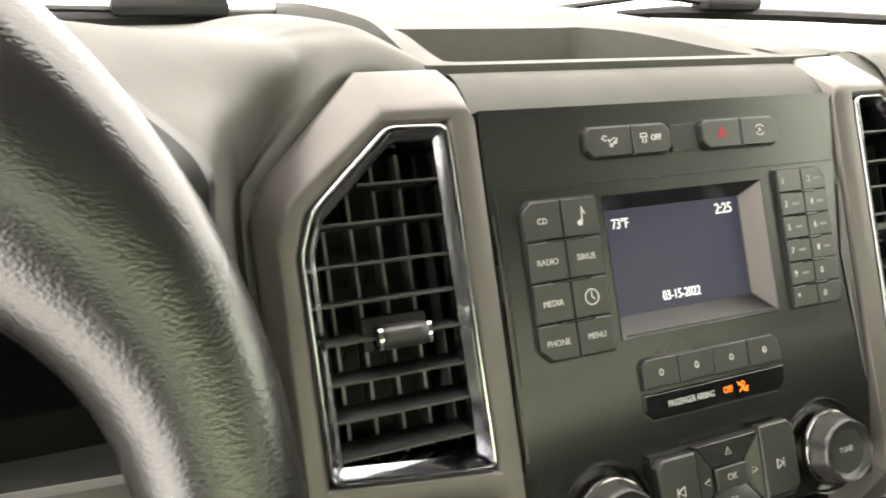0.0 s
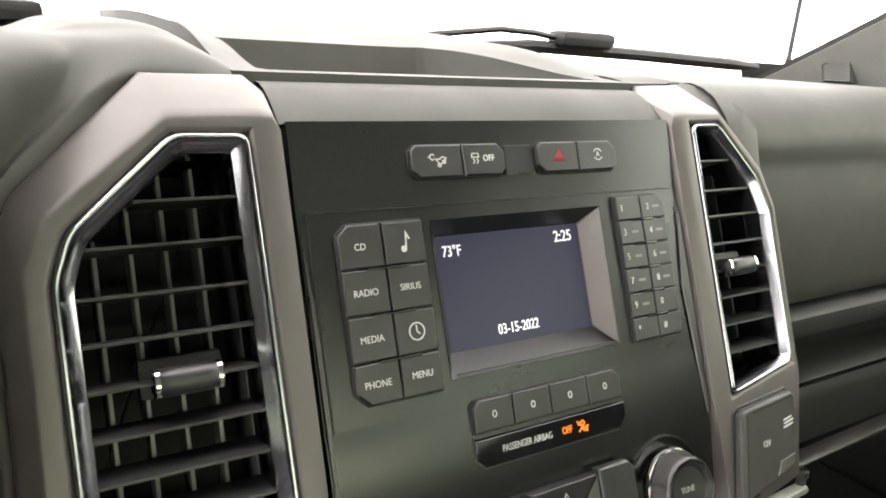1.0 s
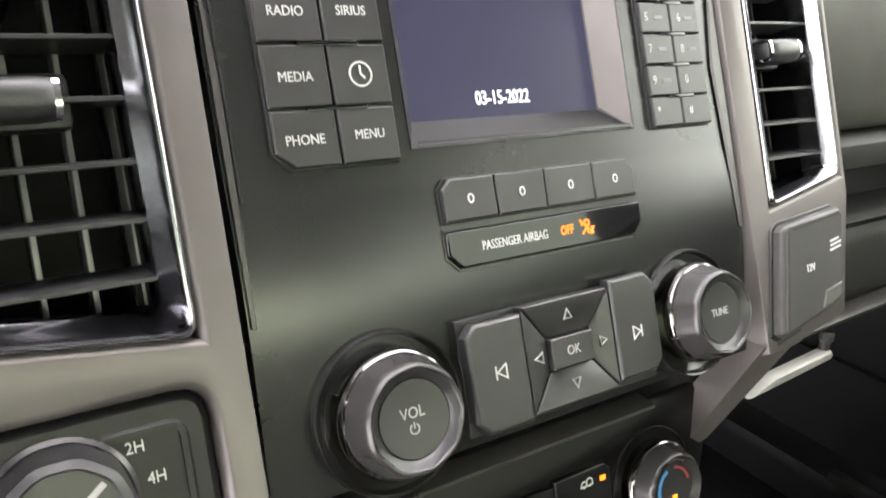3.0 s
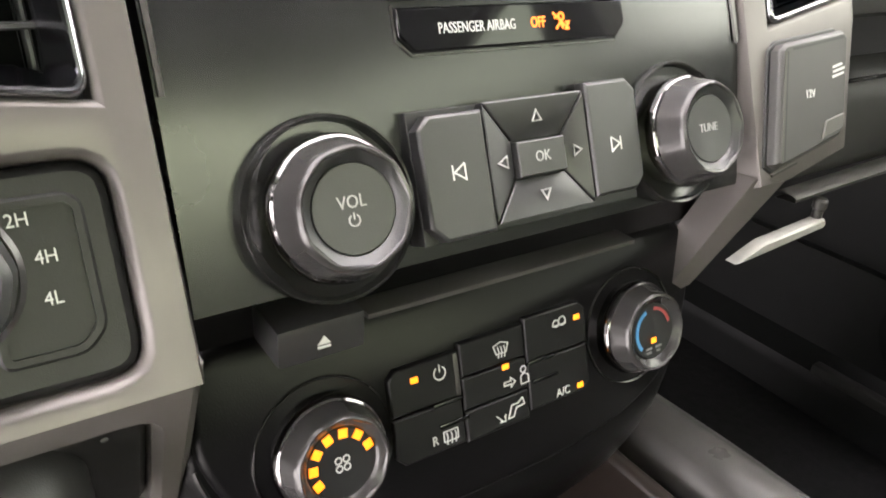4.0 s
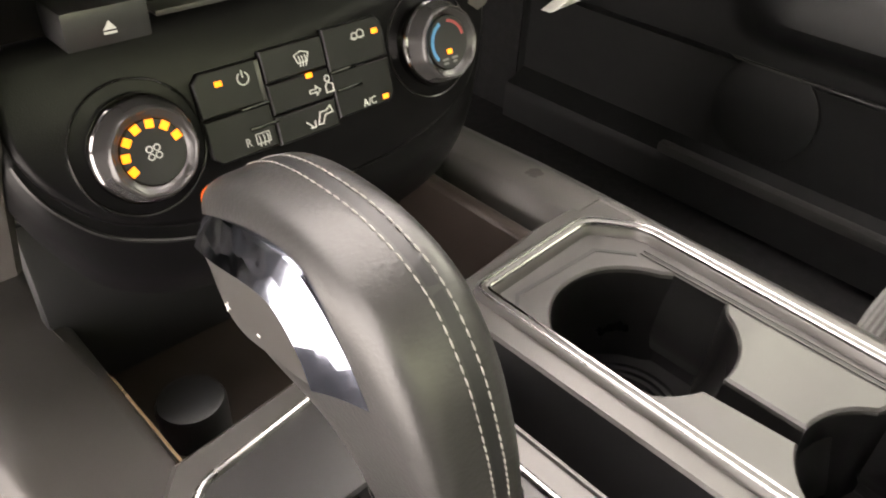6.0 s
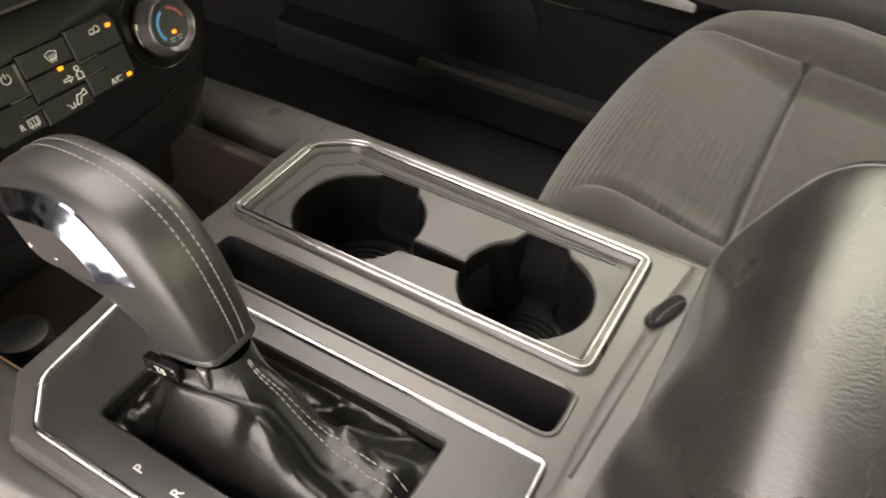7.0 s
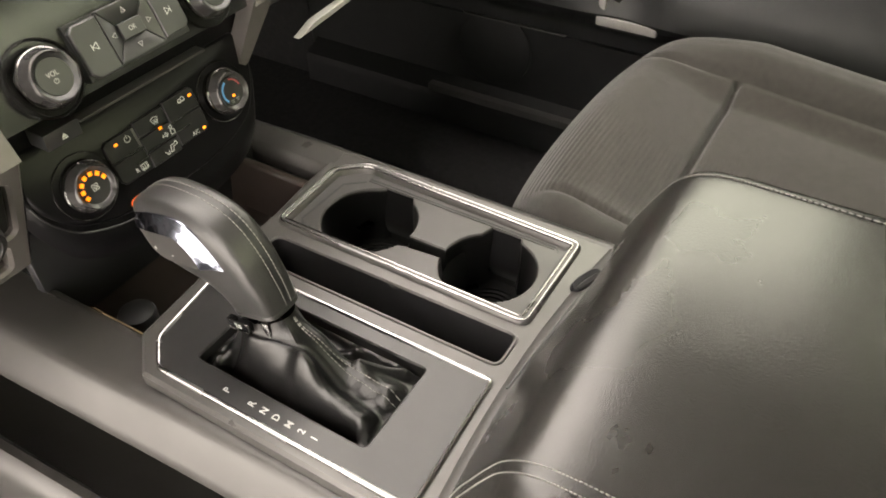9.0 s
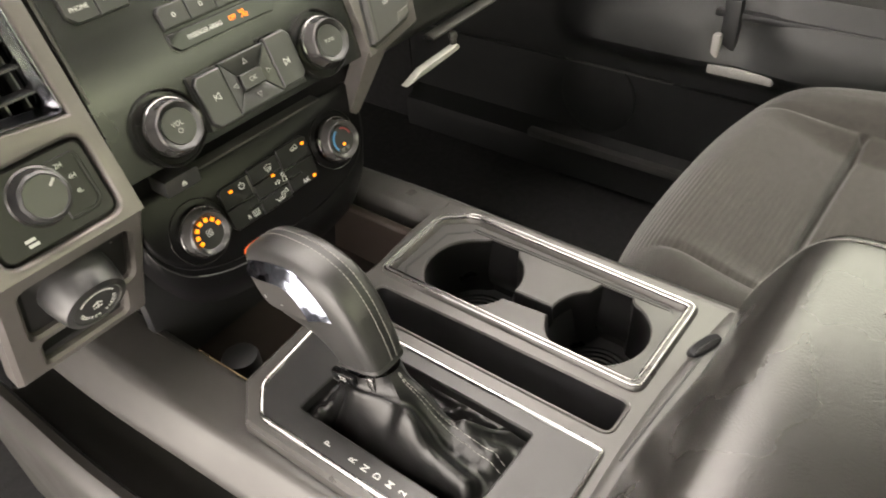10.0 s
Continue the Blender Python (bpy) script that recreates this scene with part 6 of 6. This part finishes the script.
for t, f, tx in ((0.530, -0.24, "-"), (0.640, -0.36, "+")):
    p = grip_at(t, -0.965, f, 0.0006) - Vector((0.0040, 0, 0))
    lean = Matrix.Translation(p) @ pose(0, 0, 0, 0, 7, 0)
    part("lettering", letters(tx, 0.008, lean @ pose(-0.0009, 0, 0, 90, 0, -90)), WHITE, inl)
part("button", stack([[tuple(grip_point(0.93 + 0.05 * k, a, 0.0022 - 0.0005 * k)) for a in np.linspace(radians(40), radians(170), 14)] for k in (0, 0.5, 1)], Matrix(), False), mat("shifter_button_orange", (0.55, 0.12, 0.03), 0.4, emit=(1.0, 0.16, 0.02), emit_strength=0.8), grip, "orange lit button at the grip's front")
# collar with its small key
part("collar", sheet([[grip_point(0.02, a, g) + Vector((0, -0.003 * k, -0.008 * k)) for a in A] for k, g in ((0, 0.0004), (0.1, 0.0007), (0.45, 0.0004), (0.7, -0.002))], wrap=True), KNOBLEATHER, sh)
key_m = Matrix.Translation((-0.1072, -0.1640, 0.4625)) @ pose(0, 0, 0, 90, 0, -90) @ pose(0, 0, 0, 0, 0, 8)
kb2 = part("tow_key", block(-0.0125, 0.0125, -0.0055, 0.0055, -0.004, 0.0020, 0.0012, m=key_m), GLOSS, sh, "small black tow haul key")
part("key_edge", sweep(rounded(rect(-0.0125, -0.0055, 0.0125, 0.0055), 0.0016, 3), bead(0.0011, 0.0006, 3), key_m @ pose(0, 0, 0.0018)), DARKCHROME, kb2, "thin bright edge of the key")
part("lettering", letters("T/S", 0.0064, key_m @ pose(0, 0, 0.0021)), WHITE, kb2)
part("shaft_tip", block(-0.005, 0.005, -0.004, 0.004, -0.014, 0.006, 0.0018, m=Matrix.Translation((-0.0980, -0.1890, 0.4660)) @ pose(0, 0, 0, -8, 0, 0)), SATINCHROME, sh)

# boot: folds from the opening up to the collar
rim = []
for i in range(192):
    u = i / 192 * 4
    k, f = int(u), u - int(u)
    c = [(-0.1305, -0.3060), (-0.0400, -0.3060), (-0.0400, -0.1240), (-0.1305, -0.1240)]
    q = Vector(c[k]).lerp(Vector(c[(k + 1) % 4]), f)
    mid = Vector((-0.0853, -0.215))
    rim.append(mid + (q - mid) * (1 - 0.055 * smooth(0.32, 0.5, abs(f - 0.5))))
neck = Vector((-0.0835, -0.1755))


def fold(p, a, b, wide):
    """How near p lies to the line from a to b, 1 on it."""
    a, b = Vector(a), Vector(b)
    d = b - a
    u = min(1.0, max(0.0, (p - a).dot(d) / d.dot(d)))
    return math.exp(-((p - a - d * u).length / wide) ** 2)


def boot_point(p, t):
    """Leather over the opening: slack folds that gather into a sleeve under the collar."""
    d = p - neck
    a = math.atan2(d.y, d.x)
    ring = neck + Vector((0.0195 * math.cos(a), 0.0265 * math.sin(a)))
    xy = p.lerp(ring, t ** 0.85)
    top = 0.4665 + (-0.1755 - ring.y) * 0.27
    z = 0.4085 + (top - 0.4085) * t ** 2.6
    loose = smooth(0.0, 0.10, t) * (1 - smooth(0.72, 0.97, t))
    # the big fold along the driver side, steep towards the rim and blunt at its rear end
    z += loose * (0.020 * fold(xy, (-0.1060, -0.1750), (-0.1090, -0.2350), 0.0125) + 0.021 * fold(xy, (-0.1085, -0.2300), (-0.1115, -0.2890), 0.0120))
    z -= loose * 0.020 * fold(xy, (-0.1255, -0.1500), (-0.1270, -0.2850), 0.0075)
    # the stitched spine running back from the sleeve
    z += loose * 0.015 * fold(xy, (-0.0780, -0.2150), (-0.0735, -0.2980), 0.0130)
    # the hollow on the passenger side with a crease into the rear corner
    z -= loose * 0.016 * fold(xy, (-0.0560, -0.1700), (-0.0560, -0.2450), 0.0120)
    z += loose * (0.012 * fold(xy, (-0.0450, -0.2930), (-0.0700, -0.2600), 0.0065) + 0.008 * fold(xy, (-0.0460, -0.2350), (-0.0640, -0.2080), 0.0050) - 0.008 * fold(xy, (-0.0480, -0.2700), (-0.0660, -0.2380), 0.0055))
    # small folds under the collar and at the front corner
    z += loose * (0.006 * fold(xy, (-0.1180, -0.1350), (-0.1000, -0.1500), 0.0060) - 0.008 * fold(xy, (-0.1130, -0.1480), (-0.0980, -0.1620), 0.0050))
    z += 0.0006 * loose * math.sin(22 * t + 5 * noise.noise(Vector((xy.x * 40, xy.y * 25, 7.7))))
    z += 0.0012 * loose * noise.noise(Vector((xy.x * 50, xy.y * 35, 3.1))) + 0.0005 * loose * noise.noise(Vector((xy.x * 170, xy.y * 70, 1.7)))
    return (xy.x, xy.y, z)


rows = [[boot_point(p, t) for p in rim] for t in np.linspace(0, 1, 34)]
part("boot", sheet(rows, wrap=True), BOOTLEATHER, sh, "wrinkled black leather boot", angle=80)


def boot_seam(dx):
    def f(u):
        t = 0.98 - 0.96 * u
        i = 28 + (2 if dx > 0 else -2)
        j = t * 33
        k = min(32, int(j))
        a, b = Vector(rows[k][i]), Vector(rows[k + 1][i])
        p = a.lerp(b, j - k)
        return p + Vector((0, 0, 0.0009))
    return f


for dx in (-1, 1):
    part("stitching", stitch_line(boot_seam(dx), 26, 0.004), THREAD, sh, "pale stitching")

# ---- armrest ----
arm = thing("armrest", (0, -0.65, 0.45), "padded black leather armrest lid with stitched edges", "armrest")
prof = [(-0.3985, 0.4262), (-0.3915, 0.4460), (-0.3920, 0.4650), (-0.4005, 0.4870), (-0.412, 0.507), (-0.4250, 0.5275), (-0.4385, 0.5450), (-0.457, 0.5568), (-0.484, 0.5610), (-0.53, 0.5615), (-0.60, 0.5615), (-0.72, 0.561), (-0.85, 0.560), (-1.0, 0.556), (-1.05, 0.545), (-1.07, 0.52), (-1.07, 0.43)]


def prof_at(t):
    return along(prof, t)


SEAM = 0.160


def arm_point(t, x, lift=0.0):
    y, z = prof_at(t)
    d = prof_at(min(1, t + 0.005)) - prof_at(max(0, t - 0.005))
    ln = math.hypot(d[0], d[1])
    ny, nz = d[1] / ln, -d[0] / ln
    ax = abs(x)
    drop = 0.0
    if ax > SEAM - 0.012:
        drop = 0.042 * (1 - math.sqrt(max(0.0, 1 - min(1.0, (ax - SEAM + 0.012) / 0.047) ** 2)))
    drop += 0.0022 * math.exp(-((ax - SEAM) / 0.0022) ** 2)
    crown = 0.006 * (1 - (x / 0.2) ** 2) * smooth(0.2, 0.5, t)
    front = 0.010 * (x / 0.19) ** 2 * (1 - smooth(0.1, 0.45, t))
    k = -drop + crown + lift
    front += 0.025 * math.exp(-((x - 0.062) / 0.058) ** 2) * (1 - smooth(0.0, 0.30, t))
    hem = (0.012 * smooth(0.035, -0.050, x) + 0.014 * smooth(0.150, 0.185, x)) * (1 - smooth(0.0, 0.17, t))
    return Vector((x, y + ny * k - front + 0.35 * hem, z + nz * k - hem))


xa = np.concatenate([np.linspace(-0.1945, -0.15, 16)[:-1], np.linspace(-0.15, 0.15, 24)[:-1], np.linspace(0.15, 0.1945, 16)])
part("lid", sheet([[arm_point(t, x) for x in xa] for t in np.linspace(0, 1, 70)]), LIDLEATHER, arm, "pebbled black leather lid", angle=80)
for s in (-1, 1):
    for dx in (-0.0035, 0.0035) if s < 0 else (-0.0042,):
        part("stitching", stitch_line(lambda u, s=s, dx=dx: arm_point(0.12 + 0.72 * u, s * (SEAM + dx), 0.0003), 150, 0.004, 0.00036), THREAD, arm, "pale stitching")
rows = [[(x, -0.3700 - 0.010 * (x / 0.16) ** 2 + dy, z) for x in np.linspace(-0.165, 0.185, 24)] for dy, z in ((0.002, 0.4130), (0.0, 0.4190), (-0.0015, 0.4208), (-0.012, 0.4220), (-0.030, 0.4238), (-0.040, 0.4250), (-0.046, 0.4400))]
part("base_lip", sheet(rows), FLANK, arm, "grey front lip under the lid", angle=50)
part("lip_seam", sweep([(x, -0.3775 - 0.065 * x) for x in np.linspace(-0.024, 0.112, 12)], [(-0.0009, -0.001), (-0.0009, 0.0005), (0.0009, 0.0005), (0.0009, -0.001)], flat(0, 0, 0.4222), closed=False), BLACK, arm)
lens_ = [(0.0 + 0.0185 * math.copysign(abs(math.cos(a)) ** 0.8, math.cos(a)), 0.0066 * math.copysign(abs(math.sin(a)) ** 0.8, math.sin(a))) for a in np.linspace(0, 2 * math.pi, 25)[:-1]]
latch_m = Matrix.Translation((0.1265, -0.3830, 0.4255)) @ pose(0, 0, 0, 0, 0, -20) @ pose(0, 0, 0, 26, 0, 0)
# Flat black lens stands in for the shade of the finger recess.
part("latch_recess_shade", key(lens_, 0.0012, latch_m, 0.0006, base=-0.006), DEEP, arm)
part("latch", key([(x * 0.86, y * 0.42 - 0.0022) for x, y in lens_], 0.0022, latch_m, 0.0008, base=-0.002), GEARP, arm, "dark grey latch tab")
bm = block(-0.180, 0.185, -1.06, -0.395, 0.30, 0.44, 0.006)
part("bin_body", bm, DASH_LOW, arm)

# ---- passenger seat ----
seat = thing("passenger_seat", (0.52, -0.45, 0.3), "grey cloth passenger seat cushion with ribbed inserts and seams", "seat")


SEATSEAM = (0.204, 0.166)  # towards the console, towards the door


def seat_z(x, y):
    """Upper surface of the cushion; x from the seat's middle, y back from its front edge."""
    z = 0.392 - 0.105 * max(0.0, y - 0.06) - 0.02 * smooth(0.06, 0.2, y)
    ax = abs(x)
    sm = SEATSEAM[x > 0]
    z += (0.053 * smooth(0.12, 0.21, ax) if x > 0 else 0.024 * smooth(0.16, 0.25, ax)) * smooth(0.04, 0.22, y)
    edge = min(1.0, max(0.0, (0.298 - 0.03 * (1 - smooth(0.0, 0.14, y)) - ax) / 0.075))
    z -= 0.10 * (1 - math.sqrt(max(0, 1 - (1 - edge) ** 2)))
    fr = min(1.0, y / 0.10)
    z -= 0.13 * (1 - math.sqrt(max(0, 1 - (1 - fr) ** 2)))
    z -= 0.0065 * math.exp(-((ax - sm) / 0.006) ** 2) * smooth(0.03, 0.10, y)
    if ax < sm:
        z -= 0.015 * math.exp(-((y - 0.200) / 0.0048) ** 2)
        z += 0.006 * math.cos(x / sm * math.pi / 2) * (1 - math.exp(-((y - 0.200) / 0.05) ** 2))
    return z


def seat_patch(x0, x1, y0, y1, nx, ny):
    rows = []
    for y in np.linspace(y0, y1, ny):
        row = []
        for x in np.linspace(x0, x1, nx):
            row.append((0.495 + x, -0.193 - y - 0.040 * abs(x / 0.285) ** 3 * (1 - smooth(0, 0.3, y)), seat_z(x, y)))
        rows.append(row)
    return sheet(rows)


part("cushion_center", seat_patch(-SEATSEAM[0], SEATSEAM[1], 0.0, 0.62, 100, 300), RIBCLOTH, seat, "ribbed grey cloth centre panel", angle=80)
part("bolster", seat_patch(SEATSEAM[1], 0.298, 0.0, 0.62, 40, 130), CLOTH, seat, angle=80)
part("bolster", seat_patch(-0.298, -SEATSEAM[0], 0.0, 0.62, 40, 130), CLOTH, seat, angle=80)
bm = block(0.235, 0.755, -0.80, -0.25, 0.18, 0.29, 0.02)
part("cushion_base", bm, DOORP, seat)
part("front_piping", stitch_line(lambda u: Vector((0.236 + 0.006 * math.sin(u * 3), -0.262 - 0.02 * u, 0.340 - 0.085 * u)), 14, 0.004, 0.0009), THREAD, seat)
part("seat_riser", block(0.27, 0.72, -0.78, -0.28, 0.0, 0.19, 0.01), BLACK, seat)

# ---- steering wheel ----
wheel = thing("steering_wheel", (-0.50, -0.119, 0.806), "black leather steering wheel with stitched grain in front of the driver", "steering wheel")
tilt = Matrix.Translation((-0.50, -0.119, 0.806)) @ Matrix(((1, 0, 0, 0), (0, 0.42, -0.9075, 0), (0, 0.9075, 0.42, 0), (0, 0, 0, 1)))
rows = []
for a in np.linspace(0, 2 * math.pi, 97)[:-1]:
    row = []
    for b in np.linspace(0, 2 * math.pi, 25)[:-1]:
        r = 0.0170 * (1 + 0.10 * math.cos(2 * b))
        # thumb swell on the inner side, at ten and at two
        swell = 0.002 + 0.026 * math.exp(-((abs(math.degrees(a) - 90 - 360 * (a > 1.5 * math.pi)) - 56) / 18) ** 2)
        rr = 0.187 + (r + swell * (math.cos(b) < 0)) * math.cos(b)
        q = math.sin(b)
        up = (0.9 * r + 0.25 * swell * (q > 0)) * math.copysign(abs(q) ** (1.7 if math.cos(b) < 0 else 1.0), q)
        row.append(tilt @ Vector((rr * math.cos(a), rr * math.sin(a), up)))
    rows.append(row)
rows.append(rows[0])
rim_ob = part("rim", sheet(rows, wrap=True), WHEELLEATHER, wheel, "grained leather rim", angle=80)
part("hub", lathe([(0.085, -0.03), (0.088, 0.0), (0.080, 0.022), (0.05, 0.032), (0, 0.034)], tilt @ pose(0, 0, -0.02), 40), BLACK, wheel)
for a in (-3, 183, 270):
    bm = block(0.075, 0.178, -0.022, 0.022, -0.018, -0.004, 0.005, m=tilt @ pose(0, 0, 0, 0, 0, a))
    sp = part("spoke", bm, DASH, wheel)
    part("spoke_trim", block(0.085, 0.172, -0.017, -0.013, -0.006, -0.002, 0.001, m=tilt @ pose(0, 0, 0, 0, 0, a)), SATIN, sp)
part("column_cover", block(-0.55, -0.45, -0.07, 0.15, 0.70, 0.80, 0.02), BLACK, wheel)
